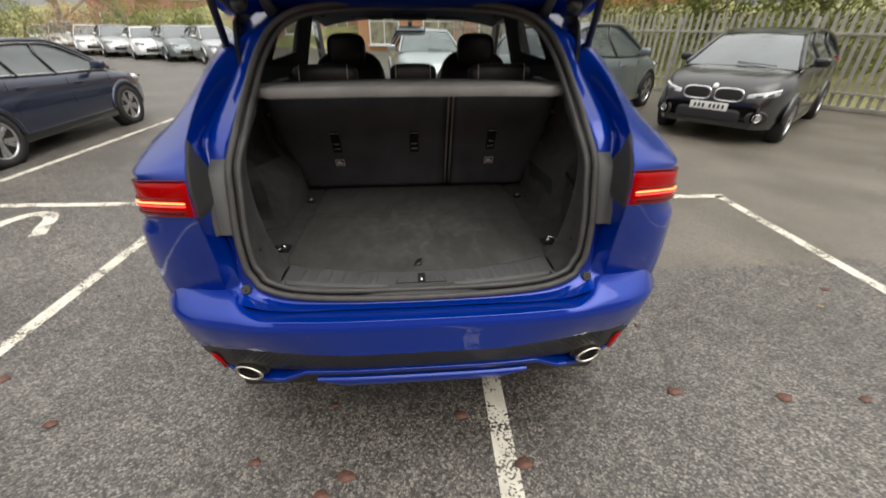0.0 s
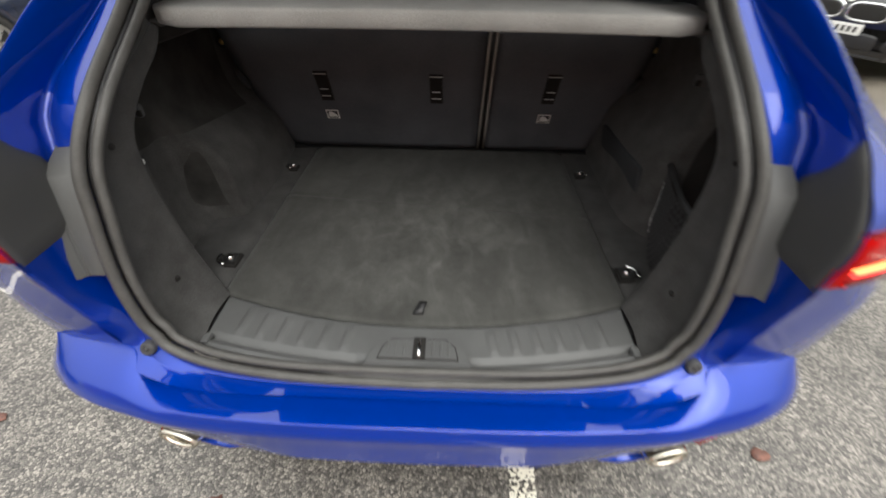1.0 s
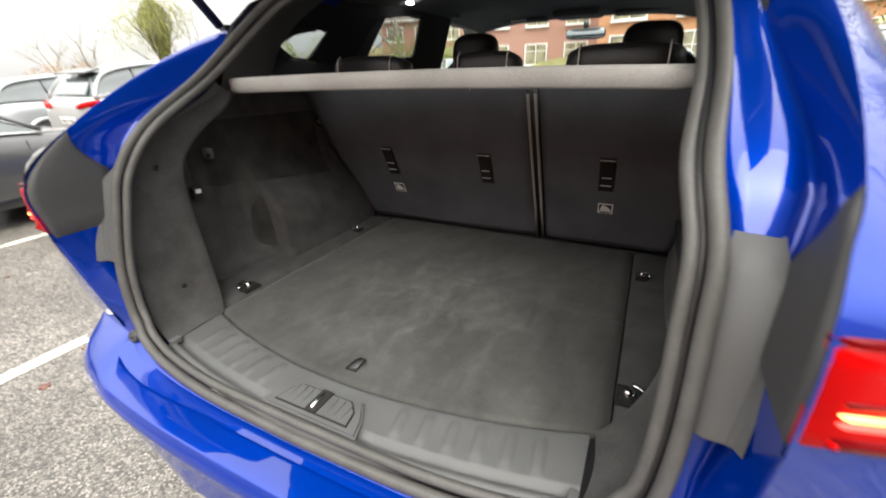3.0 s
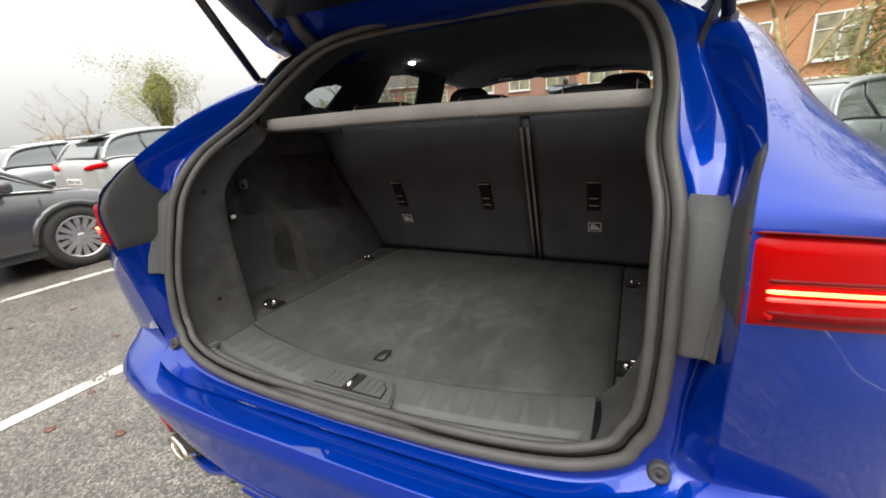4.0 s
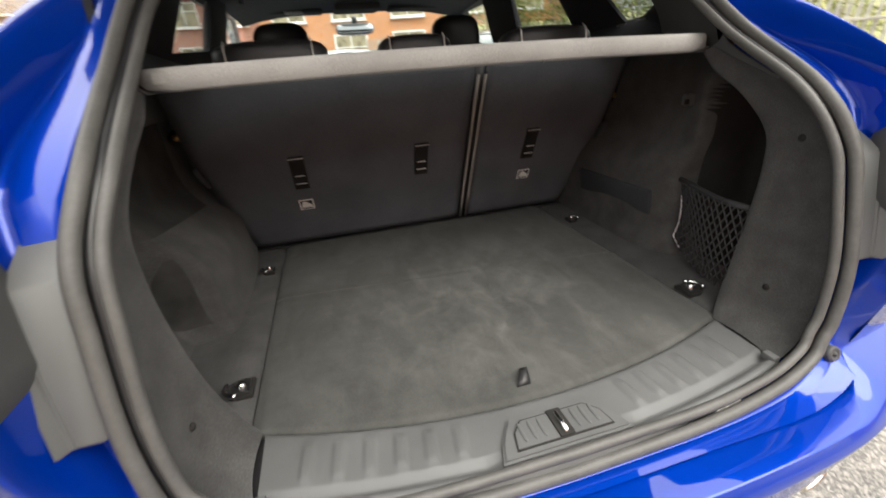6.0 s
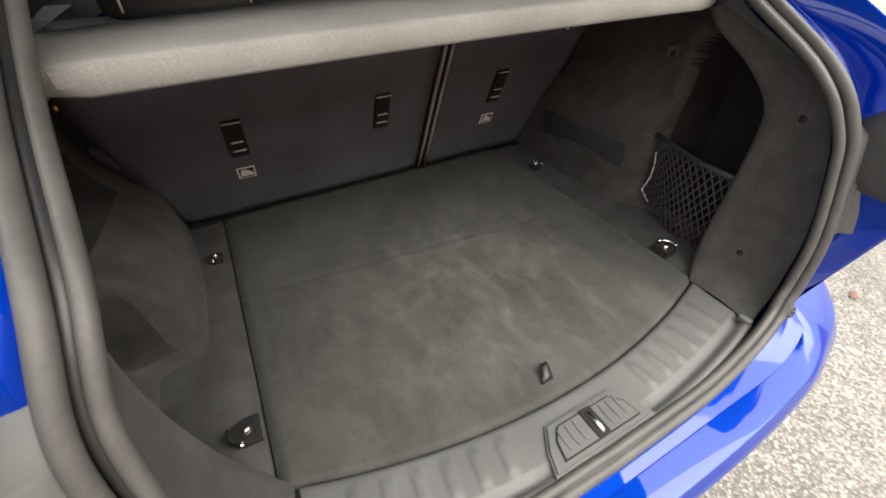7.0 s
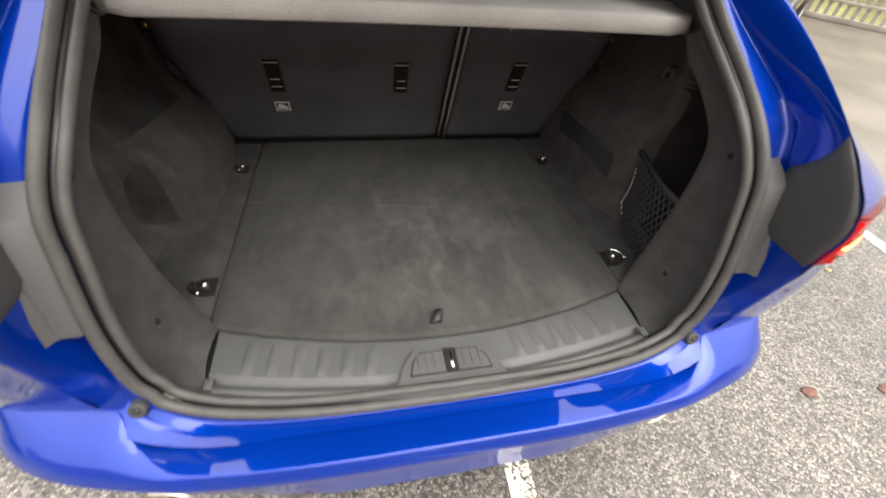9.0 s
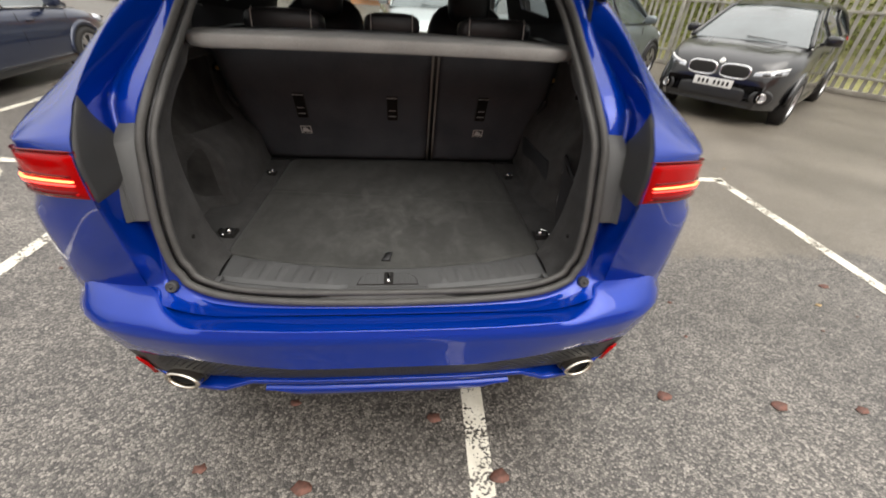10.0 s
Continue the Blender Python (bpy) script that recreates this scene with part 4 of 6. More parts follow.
# lashing eyes on the floor
for x, y, r in ((-.526, .294, 0), (.520, .280, 180), (-.531, .832, 0), (.526, .826, 180)):
    big = 1.0 if y < .5 else .72
    m = pose(x, y, .8615, 0, 0, r) @ Matrix.Diagonal((big, big, 1, 1))
    arc = [(-.030 * math.cos(a), .026 * math.sin(a)) for a in [radians(-80 + 160 * k / 12) for k in range(13)]]
    eye = part("lashing_eye", slab([(.022, -.026)] + arc + [(.022, .026)], .012, m @ pose(0, 0, .007), .003), SOOT, car, "black lashing eye with a chrome loop")
    part("loop", tube([m @ Vector((p * 1.04, q * 1.04, .0085)) for p, q in arc[0:9]], .0046, seg=8), CHROME, eye)
    part("eye_recess", slab([(.016, -.018)] + [(p * .72, q * .72) for p, q in arc] + [(.016, .018)], .002, m @ pose(0, 0, .0085)), DARK_TRIM, eye)
    part("bolt", lathe([(0, .018), (.006, .0175), (.0095, .014), (.0105, .005)], m, 14), CHROME, eye)


# ---- rear seat backs ----
def seat_y(z):
    return 1.035 - .5 * (z - .87)


def on_seat(x, z, lift=0.0):
    """A pose on the seat back, facing the rear: local x right, y up the slope, z out."""
    return Matrix.Translation((x, seat_y(z) - lift * .894, z - lift * .447)) @ Matrix.Rotation(radians(90 + 26.57), 4, "X")


def seat_back(x0, x1):
    rows = []
    for j in range(25):
        z = .866 + .55 * j / 24
        r = []
        for k in range(21):
            wing = .062 * max(0, 1 - (z - .866) / .30)
            xa, xb = (x0 + wing if x0 < -.5 else x0), (x1 - wing if x1 > .5 else x1)
            x = xa + (xb - xa) * k / 20
            edge = min(k, 20 - k) / 2
            sink = .012 * max(0, 1 - edge) ** 2
            r.append(Vector((x, seat_y(z) + sink + .002 * noise.noise((x * 4, z * 4, 3)), z)))
        rows.append(r)
    return part("seat_back", two_skin(rows, (0, .05, .01)), SEAT_CLOTH, car, "black carpeted back of the folding rear seat")


seat_back(-.665, .154)
seat_back(.188, .665)
part("seat_gap_beading", tube([(.160, seat_y(z) - .004, z) for z in (.87, 1.0, 1.2, 1.38)], .005), SHELF, car)
part("seat_gap_beading", tube([(.182, seat_y(z) - .004, z) for z in (.87, 1.0, 1.2, 1.38)], .005), SHELF, car)

part("seat_gap_filler", tube([(.171, seat_y(z) + .028, z) for z in (.87, 1.05, 1.25, 1.412)], .021), DARK_TRIM, car)

# tether anchors and warning labels on the seat backs
for x, z in ((-.388, 1.140), (-.003, 1.137), (.386, 1.145)):
    m = on_seat(x, z, .001)
    anchor = part("tether_anchor", slab([(-.023, -.062), (.023, -.062), (.023, .062), (-.023, .062)], .01, m @ pose(0, 0, .004), .003), DARK_TRIM, car, "black plastic tether anchor")
    part("anchor_recess", slab([(-.020, -.058), (.020, -.058), (.020, .050), (-.020, .050)], .002, m @ pose(0, 0, .0055)), SOOT, anchor)
    for dy, w in ((.060, .022), (-.004, .014), (-.034, .016)):
        part("anchor_bar", tube([m @ Vector((-w, dy, .0085)), m @ Vector((w, dy, .0085))], .0019, seg=6), DULL_WHITE, anchor)
for x in (-.390, .390):
    m = on_seat(x, 1.025, .001)
    lab = part("anchor_label", slab([(-.023, -.021), (.023, -.021), (.023, .021), (-.023, .021)], .002, m @ pose(0, 0, .003)), LABEL_WHITE, car, "small white pictogram label")
    part("label_field", slab([(-.019, -.012), (.019, -.012), (.019, .017), (-.019, .017)], .001, m @ pose(0, 0, .0036)), DARK_TRIM, lab)
    part("label_pictogram", slab([(-.017, -.010), (.018, -.010), (.015, .000), (.004, .010), (-.004, .015), (-.012, .013)], .001, m @ pose(0, 0, .0042)), LABEL_WHITE, lab)
    part("label_bar", slab([(-.018, -.018), (.018, -.018), (.018, -.0145), (-.018, -.0145)], .001, m @ pose(0, 0, .0036)), DARK_TRIM, lab)
# shelf pins and belt guides at the sides
for s in (1, -1):
    pin = part("side_pin", lathe([(0, .016), (.006, .016), (.009, .011), (.009, -.01)], pose(s * .672, .858, 1.283, 90, 0, 0), 12), BRASS, car, "small brass-coloured side pin")
    part("pin_recess", lathe([(0, .004), (.019, .004), (.022, -.02)], pose(s * .676, .858, 1.281, 90, 0, 0), 16), SOOT, pin)
for x, y, z in ((-.648, .350, 1.242), (.662, .524, 1.284)):
    hook = part("bag_hook", box(x, y, z, .034, .018, .030, .007), TRIM, car, "grey plastic bag hook")
    part("hook_slot", box(x * .98, y - .008, z - .004, .012, .006, .014, .002), SOOT, hook)
for s in (1, -1):
    part("belt_guide", smooth_ball(.010, .016, .038, pose(s * .650, .872, 1.165, 24, s * 18, 0), power=2.6, nu=14, nv=10), PILLAR, car, "small oval dark belt guide")
part("boot_lamp", box(-.645, .288, 1.144, .02, .03, .035, .006), DARK_TRIM, car)
part("boot_lamp_lens", box(-.636, .286, 1.148, .01, .016, .012, .003), LABEL_WHITE, car)

# ---- parcel shelf ----
rows = []
for k in range(31):
    f = k / 30
    x = -.585 + 1.17 * f
    end = max(0, (abs(x) - .535) / .05)
    y0 = .385 + .06 * end ** 1.5 - .008 * (1 - (x / .55) ** 2)
    zt = 1.437 + .006 * (1 - (x / .55) ** 2)
    far = .665 - .28 * x * x
    thin = 1 - .75 * min(1, end)
    rows.append([Vector((x, y, z)) for y, z in ((far, zt - .03 * thin), (y0 + .03, zt - .038 * thin), (y0 + .004, zt - .037 * thin), (y0 - .001, zt - .033 * thin), (y0 - .001, zt - .007), (y0 + .002, zt - .002), (y0 + .008, zt), (y0 + .12, zt + .003), (far, zt + .004), (far + .003, zt - .012))])
shelf = part("parcel_shelf", grid(rows), SHELF, car, "grey cloth covered parcel shelf", sharp=50)
for s in (1, -1):
    part("shelf_end", box(s * .585, .50, 1.425, .006, .12, .03, .002), SHELF, shelf)
    part("shelf_pad", box(s * .51, .3868, 1.422, .045, .006, .018, .003), SHELF, shelf)
part("shelf_clip", box(.15, .381, 1.405, .004, .005, .004, .001), TRIM, shelf)


# ---- cabin ----
def headrest(name, x, y, z, w, h, d, stitched=True):
    m = Matrix.Translation((x, y, z)) @ Matrix.Rotation(radians(-8), 4, "X")
    hr = part(name, smooth_ball(w / 2, d / 2, h / 2, m, power=3.4), LEATHER, car, "black leather headrest")
    if stitched:
        for s in (1, -1):
            part("stitching", tube([m @ Vector((s * w * .36, -d * .50 * k, h * q)) for k, q in ((.7, .45), (.98, .3), (1.0, 0), (.98, -.3))], .0022, seg=5), STITCH, hr)
    return hr


headrest("rear_headrest", -.385, .826, 1.452, .285, .088, .12)
headrest("rear_headrest", .002, .880, 1.452, .215, .088, .11)
headrest("rear_headrest", .392, .826, 1.452, .285, .088, .12)
for x in (-.42, .43):
    headrest("front_headrest", x, 1.83, 1.535, .25, .21, .11, False)
    m = Matrix.Translation((x, 1.87, 1.16)) @ Matrix.Rotation(radians(-10), 4, "X")
    part("front_seat_back", smooth_ball(.25, .09, .38, m, power=3.6), LEATHER, car, "black leather front seat")
    part("headrest_post", tube([(x - .05, 1.86, 1.38), (x - .05, 1.83, 1.50)], .007), STEEL, car)
part("rear_seat_top", smooth_ball(.655, .060, .30, Matrix.Translation((0, 1.015, 1.115)) @ Matrix.Rotation(radians(26.57), 4, "X"), power=6), LEATHER, car, "black leather rear bench")
part("cabin_floor", box(0, 2.3, .55, 1.7, 2.6, .04, .01), LINER, car)
part("dashboard", smooth_ball(.78, .28, .14, Matrix.Translation((0, 3.0, 1.17)), power=4), DARK_TRIM, car, "black dashboard")
wheel_m = Matrix.Translation((.42, 2.66, 1.28)) @ Matrix.Rotation(radians(66), 4, "X")
rim = [wheel_m @ Vector((.185 * math.cos(a), .185 * math.sin(a), 0)) for a in [2 * math.pi * k / 40 for k in range(40)]]
steer = part("steering_wheel", tube(rim, .014, closed=True), LEATHER, car, "black leather steering wheel")
part("wheel_hub", smooth_ball(.07, .06, .03, wheel_m, power=3), DARK_TRIM, steer)
for a in (0, 180, 270):
    c, d = math.cos(radians(a)), math.sin(radians(a))
    part("wheel_spoke", tube([wheel_m @ Vector((.05 * c, .05 * d, 0)), wheel_m @ Vector((.18 * c, .18 * d, 0))], .012), DARK_TRIM, steer)
mirror = part("rear_view_mirror", smooth_ball(.128, .022, .036, Matrix.Translation((.005, 2.72, 1.676)), power=4), DARK_TRIM, car, "black rear view mirror")
part("mirror_glass", smooth_ball(.120, .004, .030, Matrix.Translation((.005, 2.699, 1.676)) @ Matrix.Rotation(radians(-14), 4, "X"), power=5), MIRROR, mirror)
part("mirror_stalk", tube([(.005, 2.73, 1.69), (.005, 2.70, 1.745)], .018), DARK_TRIM, mirror)
part("overhead_console", box(0, 2.42, 1.758, .26, .22, .035, .012), LINER, car, "grey overhead console")
for s in (1, -1):
    part("sun_visor", box(s * .38, 2.47, 1.752, .36, .14, .018, .006), LINER, car, "folded grey sun visor")
part("visor_label", box(-.36, 2.40, 1.745, .10, .01, .014, .002), LABEL_WHITE, car)

# roof outside, lining inside
ROOF_Y = [(.78, 1.755), (1.0, 1.778), (1.4, 1.80), (1.9, 1.812), (2.3, 1.798), (2.52, 1.772)]
def roof_rows(dz, w):
    rows = []
    for y, z, _ in spline([(a, b, 0) for a, b in ROOF_Y], 16):
        half = w - .03 * max(0, (.95 - y)) - .03 * max(0, y - 2.0)
        rows.append([Vector((half * f, y, z + dz - .055 * abs(f) ** 3.2)) for f in [k / 10 - 1 for k in range(21)]])
    return rows


part("roof", two_skin(roof_rows(0.0, .68), (0, 0, -.004)), BLUE, car, "blue painted roof")
part("roof_lining", grid(roof_rows(-.022, .68)), LINER, car, "dark grey roof lining")
# trim behind the seal, overhead and down the pillars
rows = []
hp = [p for p in spline([(.57, .36, 1.40), (.565, .40, 1.48), (.545, .47, 1.56), (.50, .56, 1.635), (.41, .62, 1.69), (.23, .655, 1.715), (0, .67, 1.725)], 30)]
full = [Vector((-p.x, p.y, p.z)) for p in hp] + hp[-2::-1]
for p in full:
    rows.append([p + Vector((0, .012, 0)), p + Vector((0, .06, .004)), p + Vector((0.02 * p.x, .14, .020)), p + Vector((.12 * p.x, .26, .035))])
part("opening_trim", grid(rows), COVER, car, "black plastic trim round the opening")
# dark lining inside the rear pillars and cabin sides, with the window openings through it
def lining_x(y, z):
    return .715 - .23 * (z - 1.5) - .13 * max(0, (.75 - y) / .35) ** 2


def rounded(corners, r):
    """A polygon with its corners cut round."""
    out = []
    for k, c in enumerate(corners):
        a, c, b = Vector(corners[k - 1]), Vector(c), Vector(corners[(k + 1) % len(corners)])
        p, q = c + (a - c).normalized() * r, c + (b - c).normalized() * r
        out += [p.lerp(c, f).lerp(c.lerp(q, f), f) for f in (0, .25, .5, .75, 1)]
    return out


LINING_EDGE = [(.40, 1.425), (.50, 1.425), (.60, 1.425), (.70, 1.425), (.85, 1.425), (1.2, 1.425), (1.6, 1.425), (1.98, 1.425), (2.02, 1.76), (1.5, 1.76), (1.0, 1.742), (.80, 1.715), (.68, 1.68), (.60, 1.645), (.50, 1.58), (.44, 1.52)]
LINING_HOLES = [rounded([(.715, 1.542), (.80, 1.497), (.865, 1.496), (.985, 1.608), (.90, 1.606), (.80, 1.585)], .026), rounded([(1.13, 1.500), (1.65, 1.535), (1.675, 1.728), (1.285, 1.672)], .035)]
for s in (1, -1):
    loops = [[Vector((y, z, 0)) for y, z in LINING_EDGE]] + [[Vector((p[0], p[1], 0)) for p in h] for h in LINING_HOLES]
    flat = [p for lp in loops for p in lp]
    bm = bmesh.new()
    vs = [bm.verts.new((s * lining_x(p.x, p.y), p.x, p.y)) for p in flat]
    for tri in geometry.tessellate_polygon(loops):
        bm.faces.new([vs[k] for k in tri])
    bmesh.ops.recalc_face_normals(bm, faces=bm.faces)
    part("pillar_lining", bm, CABIN, car, "dark pillar and cabin side lining", sharp=None, thick=.012)
    rows = [[Vector((s * x, y, z)) for x, z in ((.60, 1.425), (.60 + .4 * (y - .42), 1.432), (.60 + .75 * min(y - .42, .27), 1.475))] for y in (.43, .6, .8, 1.05)]
    part("pillar_lining", grid(rows), DARK_TRIM, car)
    part("window_ledge", tube([(s * .700, .77, 1.497), (s * .702, .84, 1.490), (s * .700, .90, 1.488)], .006, seg=6), TRIM, car)
part("cabin_lamp", box(-.58, 1.43, 1.744, .022, .036, .014, .005), DOME, car, "lit cabin reading lamp")
part("cabin_lamp", box(.58, 1.43, 1.744, .022, .036, .014, .005), DOME, car, "lit cabin reading lamp")
for s in (1, -1):
    part("coat_hook", box(s * .57, 1.95, 1.74, .018, .05, .018, .005), LINER, car)

# glasshouse sides: pillars between the panes, the belt line below
def side_x(y, z):
    return .80 - .28 * (z - 1.38) - .04 * max(0, y - 2.2)


def side_patch(name, outline, material, depth, s, label="", cut=None):
    """A flat-sided panel in the glasshouse side, from (y, z) corners."""
    bm = bmesh.new()
    a = [bm.verts.new((s * side_x(y, z), y, z)) for y, z in outline]
    bm.faces.new(a)
    return part(name, bm, material, car, label, sharp=None, thick=depth)


for s in (1, -1):
    for nm, poly in (
        ("rear_pillar", [(1.08, 1.38), (1.18, 1.38), (1.40, 1.72), (1.08, 1.70)]),
        ("roof_rail", [(.98, 1.625), (1.06, 1.645), (1.40, 1.715), (2.45, 1.715), (2.45, 1.76), (1.40, 1.765), (.98, 1.74)]),
        ("middle_pillar", [(1.76, 1.38), (2.02, 1.38), (1.98, 1.73), (1.80, 1.73)]),
        ("front_pillar", [(2.45, 1.75), (2.36, 1.72), (3.05, 1.26), (3.20, 1.26)]),
        ("belt_panel", [(1.0, 1.30), (3.15, 1.20), (3.15, 1.30), (1.0, 1.475)]),
    ):
        side_patch(nm, poly, PILLAR if nm in ("rear_pillar", "quarter_pillar") else DARK_TRIM, 0.03 * s, s)
    for nm, poly in (("quarter_window", [(.76, 1.475), (1.08, 1.475), (1.08, 1.65), (.98, 1.63), (.80, 1.56)]), ("rear_door_window", [(1.18, 1.46), (1.76, 1.42), (1.80, 1.73), (1.40, 1.72)]),
                     ("front_door_window", [(2.02, 1.39), (3.05, 1.28), (2.36, 1.72), (1.98, 1.73)])):
        g = side_patch(nm, poly, TINTED if nm != "front_door_window" else GLASS, 0.0, s, "tinted side window")
        g.visible_shadow = False
rows = []
for k in range(9):
    f = k / 8 * 2 - 1
    rows.append([Vector((.66 * f, 2.50 - .03 * f * f, 1.768 - .05 * abs(f) ** 3)), Vector((.70 * f, 2.85 - .06 * f * f, 1.52)), Vector((.76 * f, 3.28 - .16 * f * f, 1.22))])
ws = part("windscreen", grid(rows), GLASS, car, "clear windscreen")
ws.visible_shadow = False

# ---- the rest of the body: sides, bonnet, nose, wheels ----
STATIONS = [(1.0, .95, 1.32), (1.6, .945, 1.31), (2.4, .94, 1.29), (3.1, .945, 1.24), (3.6, .94, 1.17), (3.95, .90, 1.08), (4.14, .80, .98), (4.22, .66, .90)]
for s in (1, -1):
    rows = []
    for y, w, top in STATIONS:
        prof = spline([(w - .035, .28, 0), (w - .005, .42, 0), (w, .70, 0), (w - .008, .95, 0), (w - .035, top - .08, 0), (w - .09, top, 0)], 14)
        rows.append([Vector((s * p.x, y, p.y)) for p in prof])
    part("body_side", grid(rows), BLUE, car, sharp=60)
    rear_low = [[Vector((s * x, y, z)) for y, x in ((.26, .915), (.4, .93), (.6, .945), (1.0, .95))] for z in (.80, .70, .55, .42)]
    part("lower_side", grid(rear_low), BLUE, car)
rows = []
for y, w, top in STATIONS[3:]:
    rows.append([Vector(((w - .09) * f, y + .10 * (1 - abs(f)) * (y > 3.5), top + .05 * (1 - f * f))) for f in [k / 8 - 1 for k in range(17)]])
part("bonnet", grid(rows), BLUE, car, "blue bonnet")
rows = [[Vector(((w - .09) * f, 4.22 + .10 * (1 - f * f) - .08 * (z < .5), z)) for f in [k / 8 - 1 for k in range(17)]] for z, w in ((.92, .75), (.70, .80), (.45, .80), (.28, .76))]
part("front_bumper", grid(rows), BLUE, car)
part("underbody", box(0, 2.1, .33, 1.5, 3.9, .08, .03), DARK_TRIM, car)
part("rear_underside", box(0, .26, .46, .9, .34, .05, .02), DARK_TRIM, car)


def wheel(parent, x, y, r, w, s, spokes=10, rim_mat=None):
    """Tyre, rim, hub and spokes; s is the side that it faces."""
    m = Matrix.Translation((x, y, r)) @ Matrix.Rotation(radians(90 * s), 4, "Y")
    wh = part("wheel", lathe([(r * .66, -w / 2), (r * .93, -w / 2), (r * .985, -w * .38), (r, -w * .2), (r, w * .2), (r * .985, w * .38), (r * .93, w / 2), (r * .72, w / 2), (r * .69, w * .40), (r * .66, w * .2), (r * .66, -w / 2)], m, 40), TYRE, parent, "black tyre on an alloy wheel")
    rim = part("rim", lathe([(r * .70, w * .47), (r * .67, w * .49), (r * .64, w * .42), (r * .62, 0), (r * .60, -w * .3), (0, -w * .3)], m, 40), rim_mat or ALLOY, wh, "alloy rim")
    part("hub_cap", lathe([(0, w * .42), (r * .12, w * .41), (r * .17, w * .34), (r * .18, w * .1)], m, 20), rim_mat or ALLOY, rim)
    for k in range(spokes):
        a = 2 * math.pi * (k // 2) / 5 + (.18 if k % 2 else -.18) if spokes == 10 else 2 * math.pi * k / spokes
        t = Matrix.Rotation(a, 4, "Z")
        bm = slab([(r * .12, -.018), (r * .66, -.030), (r * .66, .030), (r * .12, .018)], .02, m @ t @ pose(0, 0, w * .40), .004)
        part("spoke", bm, rim_mat or ALLOY, rim)
    return wh


for s in (1, -1):
    for y in (.78, 3.46):
        wheel(car, s * .83, y, .36, .235, s)

# ---- raised tailgate and its struts ----
GATE = Matrix.Translation((0, .66, 1.79)) @ Matrix.Rotation(radians(-30), 4, "X")
rows = []
for k in range(25):
    f = k / 24 * 2 - 1
    a = abs(f)
    rows.append([GATE @ Vector(p) for p in
                 ((.68 * f, .10, -.01), (.69 * f, .06, -.085 - .02 * a ** 6), (.70 * f, -.02, -.09 - .03 * a ** 6), (.71 * f, -.30, -.075 - .02 * a ** 6), (.72 * f, -.70, -.09), (.72 * f, -1.02, -.07), (.70 * f, -1.08, .0),
                  (.70 * f, -1.0, .05), (.71 * f, -.6, .07), (.70 * f, -.2, .06), (.68 * f, .06, .03), (.68 * f, .10, -.01))])
gate = part("tailgate", grid(rows), BLUE, car, "raised blue tailgate", sharp=50)
for s in (1, -1):
    rows = []
    for k in range(13):
        f = k / 12
        y = .07 - .75 * f
        h = .05 * math.sin(math.pi * min(1, f * 1.6 + .06)) ** .6 if f < .6 else 0
        rows.append([GATE @ Vector((s * x, y, z)) for x, z in ((.60, -.06), (.62, -.075 - h * .8), (.66, -.08 - h), (.71, -.07 - h * .8), (.73, -.04), (.72, .02))])
    part("gate_side_trim", grid(rows), DARK_TRIM, gate, "black plastic tailgate edge")
part("gate_inner_trim", grid([[GATE @ Vector((x, y, -.10 - .02 * math.sin(math.pi * (-y) / 1.0))) for x in (-.55, -.3, 0, .3, .55)] for y in (-.12, -.3, -.5, -.7, -.95)]), DARK_TRIM, gate, thick=0.02)
for s in (1, -1):
    base = Vector((s * .655, .50, 1.555))
    top = base + Vector((-s * .10, -.385, .33))
    d = (top - base).normalized()
    st = part("gas_strut", tube([base + d * .03, base + d * .33], .0125, seg=12), DARK_TRIM, car, "black gas strut of the tailgate")
    part("strut_rod", tube([base + d * .33, top], .007, seg=10), DARK_TRIM, st)
    part("strut_foot", box(base.x, base.y + .004, base.z - .012, .032, .03, .075, .008), DARK_TRIM, st)
    part("gate_hinge", tube([(s * .50, .80, 1.745), (s * .515, .70, 1.70), (s * .52, .62, 1.685), (s * .52, .56, 1.72), (s * .52, .50, 1.79)], [.02, .022, .022, .02, .018], seg=8), TRIM, car, "grey tailgate hinge arm")
    part("hinge_pad", lathe([(0, .012), (.02, .012), (.028, .004), (.03, -.02)], pose(s * .60, .525, 1.705, 60, 0, s * 20), 16), DARK_TRIM, car)


# ---- parked cars ----
def car_paint(name, col, metal=0.4):
    return shade(name, col, rough=0.3, metal=metal, var=0.06, scale=2, coat=1.0, fine=0.05, bscale=900)


NAVY = car_paint("navy_car_paint", (0.012, 0.02, 0.05))
GREY_P = car_paint("dark_grey_car_paint", (0.06, 0.06, 0.063))
BLACK_P = car_paint("black_car_paint", (0.009, 0.009, 0.010))
WHITE_P = car_paint("white_car_paint", (0.72, 0.73, 0.73), 0.0)
PALE_P = car_paint("pale_silver_paint", (0.40, 0.41, 0.41), 0.3)
SILVER_P = car_paint("silver_car_paint", (0.42, 0.44, 0.45), 0.6)
SLATE_P = car_paint("slate_car_paint", (0.16, 0.19, 0.2), 0.4)
HEADLAMP = shade("headlamp_glass", (0.48, 0.50, 0.53), rough=0.12, var=0.3, scale=14, coat=1.0, metal=0.5)
CAR_WINDOW = shade("dark_car_window", (0.075, 0.092, 0.095), rough=0.06, var=0.2, scale=2, coat=1.0, spec=0.8)
PLATE = shade("plate_white", (0.75, 0.75, 0.72), rough=0.4, var=0.03)

